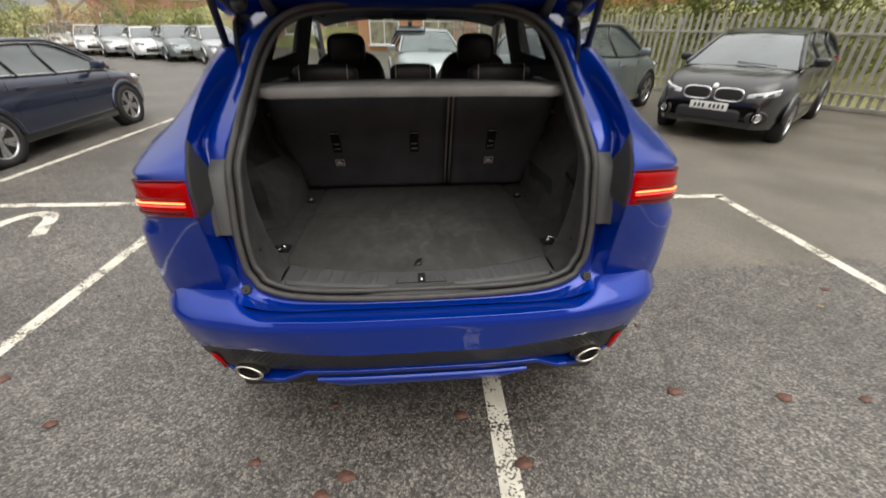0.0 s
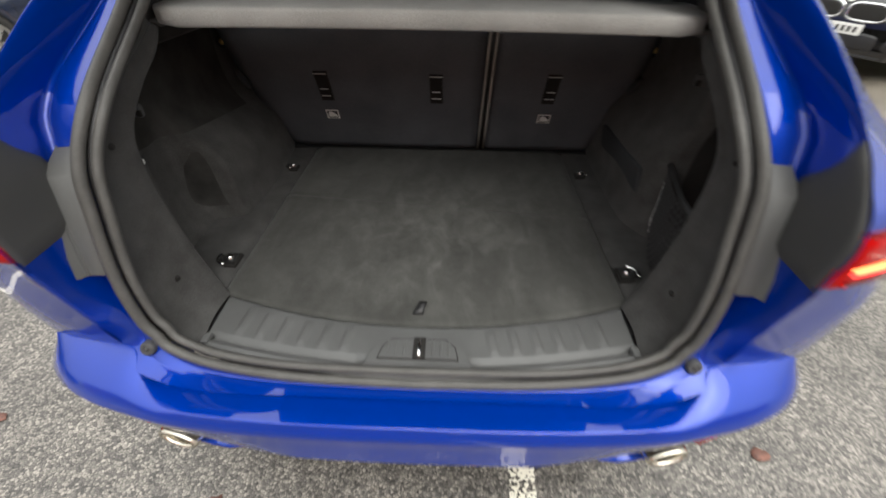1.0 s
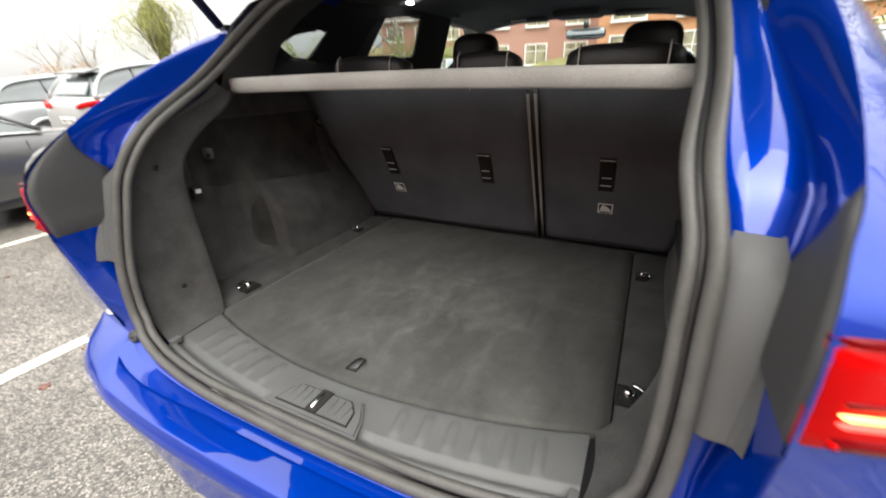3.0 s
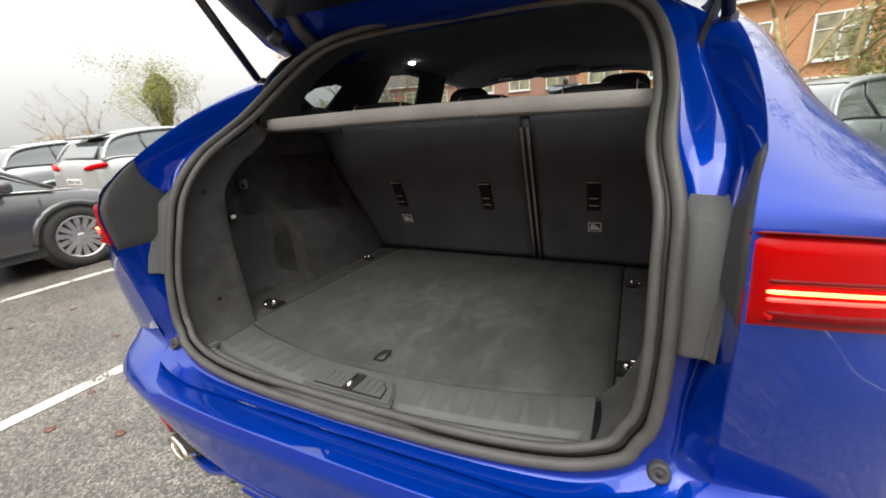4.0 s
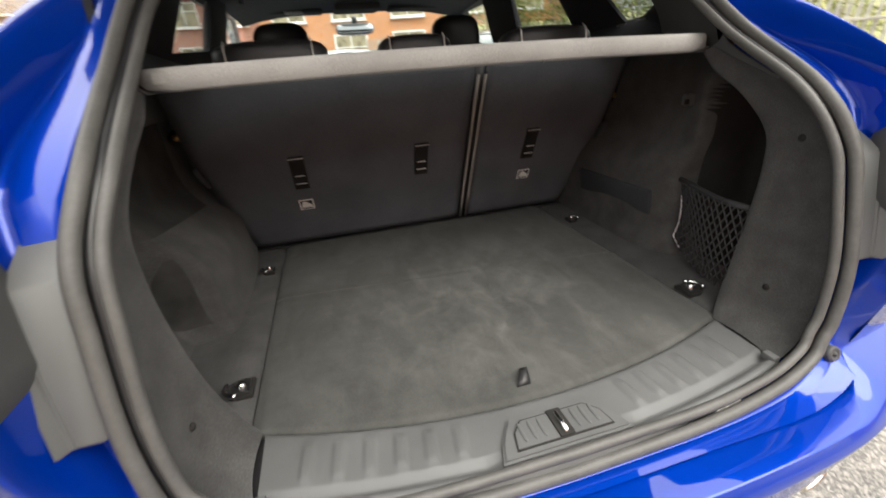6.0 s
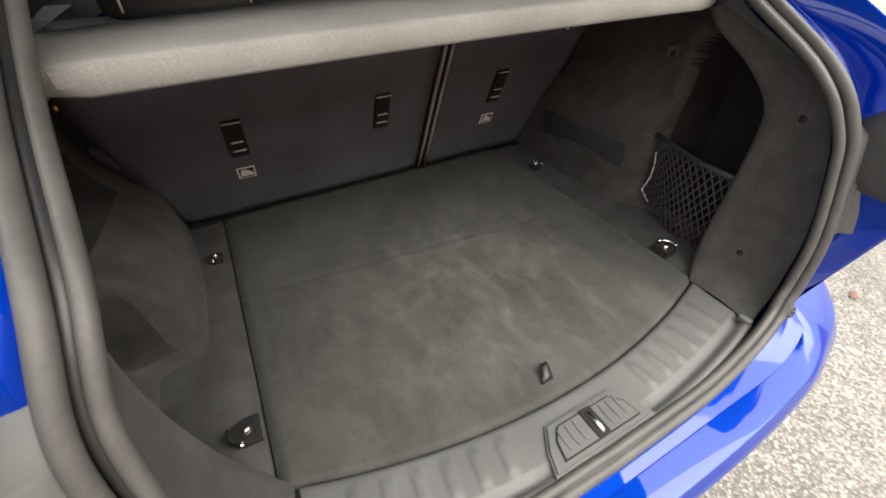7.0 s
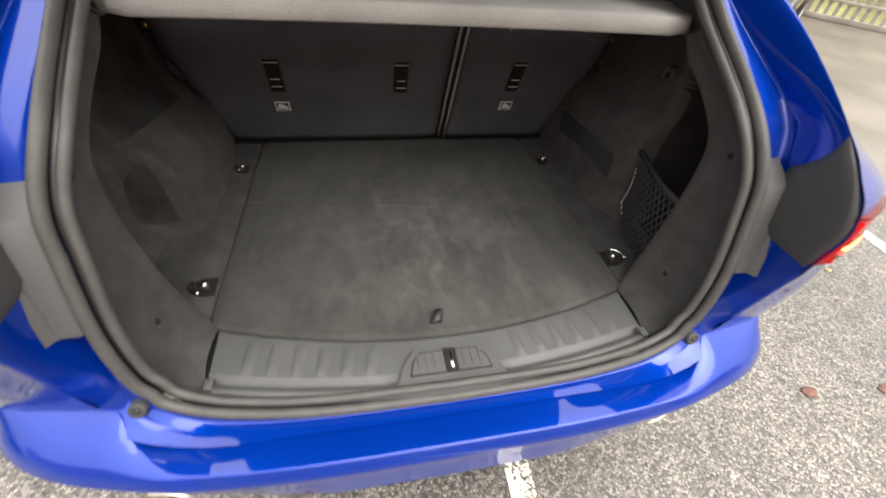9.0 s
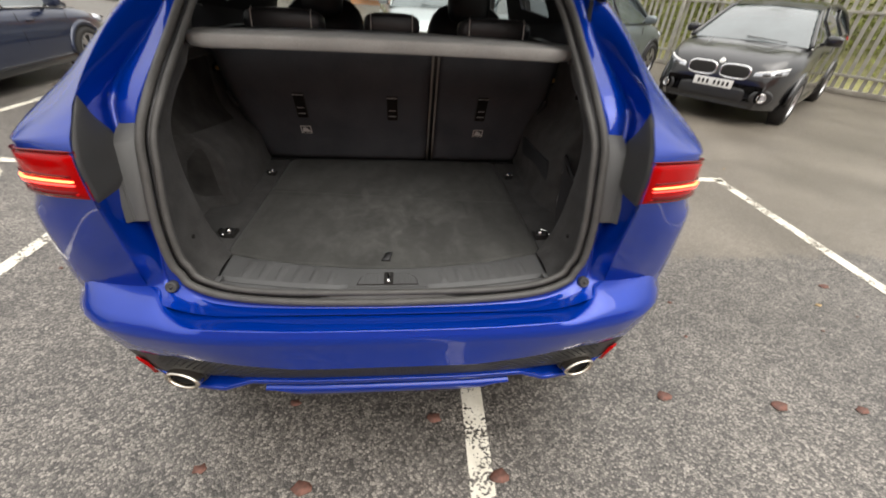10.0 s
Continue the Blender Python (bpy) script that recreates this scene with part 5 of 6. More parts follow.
# side profiles: (y along the car from the tail, height) of bonnet and tail line, then of the roof
SHAPES = {
    "saloon": dict(length=4.45, width=1.79, belt=[(0, .62), (.03, .92), (.25, 1.02), (.75, 1.04), (2.2, .97), (3.2, .93), (3.9, .84), (4.3, .70), (4.45, .50)],
                   roof=[(.62, 1.03), (1.25, 1.32), (1.75, 1.405), (2.3, 1.41), (2.75, 1.34), (3.45, .93)], wheels=(.92, 3.52), r=.325),
    "hatch": dict(length=4.25, width=1.78, belt=[(0, .60), (.03, .95), (.2, 1.04), (.7, 1.05), (2.0, 1.0), (3.05, .97), (3.75, .88), (4.1, .72), (4.25, .5)],
                  roof=[(.18, 1.02), (.48, 1.36), (1.2, 1.47), (1.9, 1.48), (2.5, 1.40), (3.25, .97)], wheels=(.80, 3.40), r=.325),
    "suv": dict(length=4.4, width=1.83, belt=[(0, .65), (.03, 1.0), (.2, 1.12), (.7, 1.14), (2.1, 1.06), (3.1, 1.04), (3.8, .96), (4.2, .80), (4.4, .55)],
                roof=[(.15, 1.10), (.45, 1.47), (1.1, 1.61), (1.9, 1.63), (2.5, 1.56), (3.3, 1.04)], wheels=(.84, 3.49), r=.35),
    "mpv": dict(length=4.34, width=1.80, belt=[(0, .62), (.03, 1.0), (.2, 1.08), (.7, 1.10), (2.1, 1.04), (3.2, 1.02), (3.85, .945), (4.18, .845), (4.31, .70), (4.34, .45)],
                roof=[(.15, 1.06), (.45, 1.42), (1.1, 1.54), (1.9, 1.555), (2.6, 1.47), (3.4, 1.02)], wheels=(.80, 3.47), r=.325),
}


def parked_car(name, shape, paint, m, label, detail=0, group="", tyre=0.0, lamp=1.0):
    """A parked car: base at its tail's middle, y towards its nose."""
    d = SHAPES[shape]
    L, W = d["length"], d["width"] / 2
    R = tyre or d["r"]
    root = thing(name, m, label, "car", group)
    belt = spline([(y, z, 0) for y, z in d["belt"]], 34)
    rows = []
    for p in belt:
        y, top = p.x, p.y
        f = y / L
        nose = max(0, (f - .80) / .20) ** 2.2
        tail = max(0, (.10 - f) / .10) ** 2.2
        w = W * (1 - .30 * nose - .14 * tail)
        low = .22 + .04 * (nose + tail)
        yy = y
        half = [(w - .04, low), (w - .005, low + .12), (w, low + .3), (w - .005, top * .78 + .02), (w - .03, top - .10), (w - .08, top - .025), (w - .14, top), (w * .55, top + .018), (0, top + .028)]
        half = [(x, max(low + .02, z) if k > 1 else z) for k, (x, z) in enumerate(half)]
        prof = [Vector((-x, yy, z)) for x, z in half] + [Vector((x, yy, z)) for x, z in half[-2::-1]]
        rows.append(prof)
    bm = grid(rows)
    bm.verts.ensure_lookup_table()
    n = len(rows[0])
    bm.faces.new([bm.verts[k] for k in range(n)])
    bm.faces.new([bm.verts[len(rows) * n - n + k] for k in range(n)][::-1])
    body = part("body", bm, paint, root, sharp=45)
    # glasshouse
    roof = spline([(y, z, 0) for y, z in d["roof"]], 26)
    rows = []
    for p in roof:
        f = (p.y - d["roof"][0][1]) / (max(z for _, z in d["roof"]) - d["roof"][0][1])
        by = float(np.interp(p.x, [q.x for q in belt], [q.y for q in belt]))
        wt = W - .10 - .20 * max(0, p.y - by) / .45
        rows.append([Vector((x, p.x, z)) for x, z in ((-(W - .09), by - .01), (-(wt + .03), by + (p.y - by) * .55), (-wt, by + (p.y - by) * .93), (-wt * .9, p.y), (0, p.y + .02), (wt * .9, p.y), (wt, by + (p.y - by) * .93), (wt + .03, by + (p.y - by) * .55), (W - .09, by - .01))])
    part("glasshouse", grid(rows), CAR_WINDOW, root, "dark reflecting car windows", sharp=50)
    zmax = max(p.y for p in roof)
    rr = [r for r, p in zip(rows, roof) if p.y > zmax - .10]
    rr = [[Vector((v.x * 1.02, v.y, v.z + .008)) for v in r[2:7]] for r in rr]
    part("roof", grid(rr), paint, root, sharp=50)
    # pillars and window frames
    for s in (1, -1):
        k = 6 if s > 0 else 2
        rail = [Vector((r[k].x * 1.015, r[k].y, r[k].z + .01)) for r in rows]
        part("roof_rail", tube(rail, .028, seg=6), paint, root)
        for frac in (.36, .62):
            i = int(frac * 25)
            r = rows[i]
            kk = (8, 7, 6) if s > 0 else (0, 1, 2)
            part("pillar", tube([Vector((r[q].x * 1.012, r[q].y, r[q].z)) for q in kk], .019, seg=6), BLACK_P, root)
        beltline = [Vector((s * (W - .085), r[0].y, r[0].z + .012)) for r in rows]
        part("window_trim", tube(beltline, .010, seg=6), CHROME if detail else BLACK_P, root)
        if shape == "saloon":
            part("window_trim", tube([Vector((v.x + s * .012, v.y, v.z - .030)) for v in rail[1:-1]], .010, seg=6), CHROME, root)
        # wing mirror, door handles
        front = d["roof"][-1][0] - .45
        fb = min(belt, key=lambda q: abs(q.x - front)).y
        mir = part("wing_mirror", smooth_ball(.11, .06, .07, Matrix.Translation((s * (W + .06), front, fb + .08)), power=3), paint, root)
        part("mirror_foot", tube([(s * (W - .08), front + .02, fb + .02), (s * (W + .02), front, fb + .06)], .02, seg=6), BLACK_P, mir)
        for y in (d["roof"][0][0] + .95, d["roof"][0][0] + 1.95):
            zz = min(belt, key=lambda q: abs(q.x - y)).y - .14
            part("door_handle", smooth_ball(.016, .09, .014, Matrix.Translation((s * (W - .002), y, zz)), power=3, nu=10, nv=6), paint, root)
        for y in (d["roof"][0][0] + .75, d["roof"][0][0] + 1.75, d["roof"][0][0] + 2.65):
            zt = min(belt, key=lambda q: abs(q.x - y)).y - .06
            part("door_gap", tube([(s * (W - .012), y, .34), (s * (W + .001), y, .6), (s * (W - .022), y, zt)], .004, seg=4), SOOT, root)
        part("side_sill", box(s * (W - .02), L * .5, .26, .05, d["wheels"][1] - d["wheels"][0] - .7, .10, .02), BLACK_P if detail else paint, root)
        for y in d["wheels"]:
            arch = [(s * (W - .012), y + (R + .055) * math.cos(a), R + (R + .055) * math.sin(a)) for a in [math.pi * k / 14 for k in range(15)]]
            part("wheel_arch", tube(arch, .04, seg=6), DARK_TRIM if shape == "suv" else paint, root)
            m_arch = Matrix.Translation((s * (W - .055), y, R)) @ Matrix.Rotation(radians(90 * s), 4, "Y")
            part("arch_liner", lathe([(0, .055), (R + .05, .055), (R + .05, -.1)], m_arch, 28), SOOT, root)
            wheel(root, s * (W - .075), y, R, .21, s, 10 if not detail else detail)
        # lamps
        b = d["belt"]
        part("tail_light", smooth_ball(.15 if shape != "suv" else .25, .07, .055, Matrix.Translation((s * (W * .78), .07, b[1][1] + .0)) @ Matrix.Rotation(s * .35, 4, "Z") @ Matrix.Rotation(s * -.16, 4, "Y"), power=2.4), LAMP_RED, root, "red tail light")
        if shape == "mpv":
            continue
        hm = Matrix.Translation((s * (W * .66), L - .20, b[-2][1] - .015)) @ Matrix.Rotation(s * -.50, 4, "Z") @ Matrix.Rotation(-.55, 4, "X") @ Matrix.Rotation(s * -.16, 4, "Y")
        hl = part("head_lamp", smooth_ball(.20 * lamp, .085, .062 * lamp, hm, power=3.4), HEADLAMP, root, "clear headlamp")
        for q in (-.08, .05):
            part("lamp_bowl", smooth_ball(.042, .02, .036, hm @ Matrix.Translation((s * q, .075, .0)), nu=14, nv=8), CHROME, hl)
        part("lamp_brow", smooth_ball(.205, .03, .008, hm @ Matrix.Translation((0, .045, .058)), power=3, nu=14, nv=6), BLACK_P, hl)
        part("fog_lamp", smooth_ball(.05, .04, .05, Matrix.Translation((s * W * .53, L - .05, .39))), HEADLAMP, root)
    part("front_grille", smooth_ball(W * .5, .05, .09, Matrix.Translation((0, L - .03, .42)), power=5), DARK_TRIM, root, "black lower grille")
    for y, yaw in ((L + .012, 180), (-.012, 0)):
        pl = part("number_plate", box(0, y, .53 if y > 1 else .74, .52, .014, .112, .004), PLATE, root)
        for k in range(7):
            part("plate_bar", box(-.196 + .058 * k + (.036 if k > 3 else 0), y + (.007 if y > 1 else -.007), .53 if y > 1 else .74, .030, .004, .058, .001), SOOT, pl)
    # lower intakes beside the plate, seams of the bonnet
    for s in (1, -1):
        part("side_intake", smooth_ball(.10, .05, .065, Matrix.Translation((s * W * .50, L - .055, .38)) @ Matrix.Rotation(s * -.32, 4, "Z"), power=4), DARK_TRIM, root)
        part("bonnet_seam", tube([(s * W * .80, L - .34, belt[-4].y + .012), (s * W * .82, L - .75, min(belt, key=lambda q: abs(q.x - L + .75)).y + .003), (s * (W - .13), d["roof"][-1][0], min(belt, key=lambda q: abs(q.x - d["roof"][-1][0])).y + .002)], .004, seg=4), SOOT, root)
    part("rear_bumper_insert", box(0, .02, .36, W * 1.4, .08, .14, .02), DARK_TRIM, root)
    part("wiper", tube([(-.5, d["roof"][-1][0] + .0, rows[-1][4].z + .02), (.05, d["roof"][-1][0] - .06, rows[-1][4].z + .05)], .008, seg=5), BLACK_P, root)
    return root


parked_car("saloon_car", "saloon", NAVY, pose(-6.02, 3.42, 0, 0, 0, -1.2), "navy blue saloon with chrome window trim, parked in a bay", 10)
parked_car("hatchback", "saloon", GREY_P, pose(-6.32, -1.65, 0, 0, 0, -1.2), "dark grey car with machined alloy wheels, parked in a bay", 14, tyre=.352)
parked_car("crossover", "suv", PALE_P, pose(-8.75, 3.4, 0, 0, 0, -1.2), "pale silver crossover with red tail lights, parked", 10)
parked_car("small_hatchback", "hatch", SILVER_P, pose(-11.2, 2.9, 0, 0, 0, -1.2), "silver hatchback parked beside a pale crossover", 0)
# dark rear screen and roof spoiler of the pale crossover
for ob in [o for o in scene.objects if o.name.startswith("crossover")]:
    part("rear_screen", slab([(-.60, -.17), (.60, -.17), (.50, .17), (-.50, .17)], .02, Matrix.Translation((0, .235, 1.29)) @ Matrix.Rotation(radians(50), 4, "X"), .006), CAR_WINDOW, ob, "dark rear screen")
    part("roof_spoiler", box(0, .38, 1.515, 1.10, .26, .035, .014, Matrix.Rotation(radians(12), 4, "X")), BLACK_P, ob, "black roof spoiler")


# black minivan with a twin grille, in front of the fence
fwd = Vector((-.79, -.62, 0)).normalized()
nose = Vector((4.55, 5.05, 0))
tail = nose - fwd * 4.34
yaw = math.degrees(math.atan2(-fwd.x, fwd.y))
mpv = parked_car("minivan", "mpv", BLACK_P, pose(tail.x, tail.y, 0, 0, 0, yaw), "black minivan with chrome-rimmed twin grille, by the fence", 10, lamp=1.3)
for s in (1, -1):
    rim_pts = [(s * (.215 + .185 * math.copysign(abs(math.cos(a)) ** .6, math.cos(a))), 4.338 - .02 * abs(math.cos(a)) - .10 * max(0, math.sin(a)) ** 2 * .35, .70 + .085 * math.copysign(abs(math.sin(a)) ** .6, math.sin(a))) for a in [2 * math.pi * k / 28 for k in range(28)]]
    kg = part("kidney_grille", tube(rim_pts, .015, closed=True, seg=8), CHROME, mpv, "chrome-rimmed kidney-shaped grille")
    part("grille_back", smooth_ball(.18, .02, .08, Matrix.Translation((s * .215, 4.315, .70)) @ Matrix.Rotation(radians(8), 4, "X"), power=4), SOOT, kg)
    for k in range(9):
        x = s * (.07 + .036 * k)
        part("grille_slat", tube([(x, 4.338, .632), (x, 4.318, .768)], .005, seg=5), DARK_TRIM, kg)


def nose_outline(z):
    """The minivan's outline at a height: from the middle of its nose round the corner."""
    d = SHAPES["mpv"]
    L, W = d["length"], d["width"] / 2
    line = spline([(y, h, 0) for y, h in d["belt"]], 200)
    pts = []
    for p in reversed(line):
        if p.x < 3.6 or p.y < z:
            continue
        nose_ = max(0, (p.x / L - .80) / .20) ** 2.2
        w = W * (1 - .30 * nose_)
        low = .22 + .04 * nose_
        half = [(w - .04, low), (w - .005, low + .12), (w, low + .3), (w - .005, p.y * .78 + .02), (w - .03, p.y - .10), (w - .08, p.y - .025), (w - .14, p.y)]
        hs = [h for _, h in half]
        x = float(np.interp(z, np.maximum.accumulate(hs), [q for q, _ in half]))
        if not pts:
            pts = [Vector((.2, p.x, z)), Vector((x, p.x, z))]
        elif (pts[-1] - Vector((x, p.x, z))).length > .004:
            pts.append(Vector((x, p.x, z)))
    return pts


def nose_point(z, along, lift, s):
    """A place on the nose, a way along its outline from x = 0.2, lifted off it."""
    pts = nose_outline(z)
    for a, b in zip(pts, pts[1:]):
        n = (b - a).length
        if along <= n:
            q, t = a.lerp(b, along / n), (b - a) / n
            q = q + Vector((-t.y, t.x, 0)) * lift
            return Vector((s * q.x, q.y, q.z))
        along -= n
    return Vector((s * pts[-1].x, pts[-1].y, z))


for s in (1, -1):
    def lamp_rows(f0, f1, v0, v1, lift):
        rows = []
        for i in range(15):
            f = f0 + (f1 - f0) * i / 14
            low, top = .665 + .05 * f, .725 + .085 * f ** .8
            rows.append([nose_point(low + (top - low) * (v0 + (v1 - v0) * k / 6), .24 + .47 * f, lift if 0 < i < 14 and 0 < k < 6 else -.004, s) for k in range(7)])
        return rows
    hl = part("head_lamp", grid(lamp_rows(0, 1, 0, 1, .014)), HEADLAMP, mpv, "clear swept-back headlamp")
    part("lamp_brow", grid(lamp_rows(.02, .97, .80, .97, .020)), LABEL_WHITE, hl, "white light strip")
    for f in (.22, .52):
        part("lamp_bowl", grid(lamp_rows(f, f + .2, .16, .62, .022)), DARK_TRIM, hl, "dark lamp bowl")
    c = nose_point(.42, .47, .0, s)
    fm = Matrix.Translation(c) @ Matrix.Rotation(s * -.55, 4, "Z") @ Matrix.Rotation(radians(-90), 4, "X")
    fog = part("fog_lamp_ring", lathe([(.058, -.03), (.062, .010), (.055, .018), (.046, .012), (.044, 0)], fm, 24), CHROME, mpv, "chrome-ringed fog lamp")
    part("fog_lens", lathe([(0, .010), (.03, .008), (.044, 0)], fm, 20), HEADLAMP, fog)
    part("fog_recess", lathe([(.062, -.01), (.10, .004), (.115, -.02)], fm @ Matrix.Diagonal((1.3, .9, 1, 1)), 24), DARK_TRIM, fog)
    part("bonnet_crease", tube([(s * .30, 4.22, .835), (s * .40, 3.85, .965), (s * .50, 3.35, 1.035)], .010, seg=6), BLACK_P, mpv)
part("lower_intake", box(0, 4.332, .385, .84, .03, .12, .012), DARK_TRIM, mpv, "black lower intake")
part("bumper_lip", box(0, 4.325, .275, 1.10, .05, .03, .012), DARK_TRIM, mpv)
part("bonnet_badge", lathe([(0, .01), (.035, .01), (.04, 0)], Matrix.Translation((0, 4.275, .81)) @ Matrix.Rotation(radians(-50), 4, "X"), 20), PLATE, mpv, "round plain badge")
parked_car("estate_car", "suv", SLATE_P, pose(5.4 + fwd.x * 4.4, 9.13 + fwd.y * 4.4, 0, 0, 0, yaw + 183), "slate grey crossover parked beside a minivan", 0)
# the row across the lane
kinds = [("hatch", SILVER_P, "silver"), ("hatch", SLATE_P, "grey"), ("saloon", WHITE_P, "white"), ("hatch", SILVER_P, "silver"), ("hatch", WHITE_P, "white"), ("suv", WHITE_P, "white"), ("hatch", WHITE_P, "white")]
for k, (shape, paint, word) in enumerate(kinds):
    x, y = -7.6 - 2.35 * k, 19.0 + 1.55 * k
    parked_car("row_car", shape, paint, pose(x - 2.6, y + 3.2, 0, 0, 0, -143), word + " car in a row parked across the lane", 0, "row of parked cars")
# a pale car ahead, seen through the windscreen
parked_car("facing_car", "hatch", SILVER_P, pose(0.2, 13.6, 0, 0, 0, 186), "pale silver car parked ahead, facing", 0)
parked_car("facing_car", "hatch", SILVER_P, pose(5.1, 17.2, 0, 0, 0, 160), "pale silver car parked near a brick building", 0)

# ---- fence, bank, plants, buildings ----
GALV = shade("galvanised_steel", (0.42, 0.41, 0.36), rough=0.55, metal=0.5, var=0.2, scale=6)
EARTH = shade("leafy_bank_earth", (0.25, 0.24, 0.10), rough=0.95, var=0.45, scale=0.7, bump=0.6, bscale=25, fine=0.4)
BARK_TAN = shade("tan_bark", (0.34, 0.27, 0.13), rough=0.9, var=0.35, scale=9, bump=0.5, bscale=60)
BARK = shade("bark", (0.26, 0.23, 0.18), rough=0.9, var=0.3, scale=8, bump=0.5, bscale=60)
LEAF = shade("leaves", (0.20, 0.23, 0.05), rough=0.7, var=0.45, scale=0.8)
LEAF_OLIVE = shade("ivy_leaves", (0.30, 0.31, 0.10), rough=0.7, var=0.4, scale=0.8)
LEAF_BROWN = shade("brown_leaves", (0.42, 0.28, 0.15), rough=0.8, var=0.45, scale=0.8)
BRICK = brick_mat("orange_brick", (0.62, 0.25, 0.075), (0.52, 0.19, 0.055))
BRICK_RED = brick_mat("red_brick", (0.46, 0.20, 0.14), (0.40, 0.16, 0.11))
FRAME_W = shade("white_window_frame", (0.8, 0.8, 0.78), rough=0.4, var=0.05)
ROOF_T = shade("roof_tiles", (0.16, 0.13, 0.115), rough=0.85, var=0.25, scale=4, bump=0.4, bscale=12)
CURTAIN = shade("room_behind_glass", (0.30, 0.27, 0.18), rough=0.3, var=0.5, scale=1.6, coat=0.6)
DEAD = shade("fallen_leaf", (0.135, 0.062, 0.045), rough=0.7, var=0.45, scale=40)
DEAD_PALE = shade("pale_fallen_leaf", (0.34, 0.24, 0.12), rough=0.8, var=0.4, scale=40)

fa, fb_ = Vector((10.2, 5.75, 0)), Vector((1.6, 17.6, 0))
along = (fb_ - fa).normalized()
fence = thing("palisade_fence", Matrix.Translation(fa) @ Matrix.Rotation(math.atan2(along.y, along.x), 4, "Z"), "galvanised steel palisade fence with pointed pales", "fence")
flen = (fb_ - fa).length
pale_bm = slab([(-.034, 0), (.034, 0), (.034, 1.68), (.012, 1.80), (-.012, 1.80), (-.034, 1.68)], .012, Matrix.Rotation(radians(90), 4, "X"), .004)
first_pale = part("pale", pale_bm, GALV, fence)
first_pale.location = (0, 0, 0.06)
for k in range(1, int(flen / .155)):
    p = new("pale", first_pale.data)
    p.parent = fence
    p.location = (k * .155, 0, 0.06)
    p.rotation_euler = (0, random.uniform(-.012, .012), 0)
for z in (.35, 1.45):
    part("rail", box(flen / 2, .03, z, flen, .04, .05, .006), GALV, fence)
for k in range(int(flen / 2.75) + 1):
    part("post", box(k * 2.75, .06, .88, .06, .10, 1.76, .008), GALV, fence)
part("fence_kerb", box(flen / 2, -.02, .05, flen, .14, .10, .02), shade("kerb_stone", (0.3, 0.28, 0.24), rough=0.9, var=0.25, scale=5, bump=0.4, bscale=60), fence, "low stone kerb")


def mound(name, a, b, depth, height, material, label, seed, z0=0.0):
    """An uneven bank along a line."""
    a, b = Vector((*a, 0)), Vector((*b, 0))
    t = (b - a).normalized()
    nrm = Vector((-t.y, t.x, 0))
    rows = []
    for i in range(41):
        p = a.lerp(b, i / 40)
        r = []
        for j in range(13):
            f = j / 12
            z = z0 + height * math.sin(min(1, f * 1.2) * math.pi / 2) * (1 + .25 * noise.noise((i * .35, j * .4, seed))) if j else -0.05
            r.append(p + nrm * depth * f + Vector((0, 0, z)))
        rows.append(r)
    return tagged(part(name, grid(rows), material), label, "bank", kind="structure")


mound("bank", (10.9, 5.4), (1.6, 18.2), -14, 2.3, EARTH, "grassy bank strewn with leaves behind a fence", 3)
mound("verge", (-4, 31.0), (-46, 46.0), -14, 3.2, EARTH, "earth bank with ivy and brown leaves", 7)


def bush(name, m, size, count, material, label, seed, leaf=.055):
    """A shrub: a heap of small leaves over thin stems."""
    rnd = random.Random(seed)
    root = thing(name, m, label, "shrub")
    verts, faces = [], []
    for k in range(count):
        a, b = rnd.uniform(0, 2 * math.pi), rnd.random() ** .5
        h = rnd.random()
        r = b * (1 - .55 * h * h) * (1 + .35 * math.sin(a * 3 + seed) + .2 * math.sin(a * 7))
        c = Vector((size[0] * r * math.cos(a), size[1] * r * math.sin(a), size[2] * h * (1 + .25 * math.sin(a * 2 + seed))))
        u = Vector((rnd.gauss(0, 1), rnd.gauss(0, 1), rnd.gauss(0, .6))).normalized() * leaf * rnd.uniform(.5, 1.4)
        v = u.cross(Vector((rnd.gauss(0, 1), rnd.gauss(0, 1), rnd.gauss(0, 1)))).normalized() * leaf * .5
        i = len(verts)
        verts += [c - u, c + v, c + u, c - v]
        faces.append((i, i + 1, i + 2, i + 3))
    me = bpy.data.meshes.new("foliage")
    me.from_pydata([tuple(v) for v in verts], [], faces)
    me.materials.append(material)
    ob = new("foliage", me)
    ob.parent = root
    ob["kind"] = "stuff"
    bm = bmesh.new()
    for k in range(9):
        a = rnd.uniform(0, 2 * math.pi)
        tube([(0.1 * math.cos(a), .1 * math.sin(a), 0), (size[0] * .3 * math.cos(a), size[1] * .3 * math.sin(a), size[2] * .5), (size[0] * .55 * math.cos(a), size[1] * .55 * math.sin(a), size[2] * .9)], [.03, .02, .008], seg=5, bm=bm)
    tagged(part("stem", bm, BARK, root), kind="stuff")
    return root


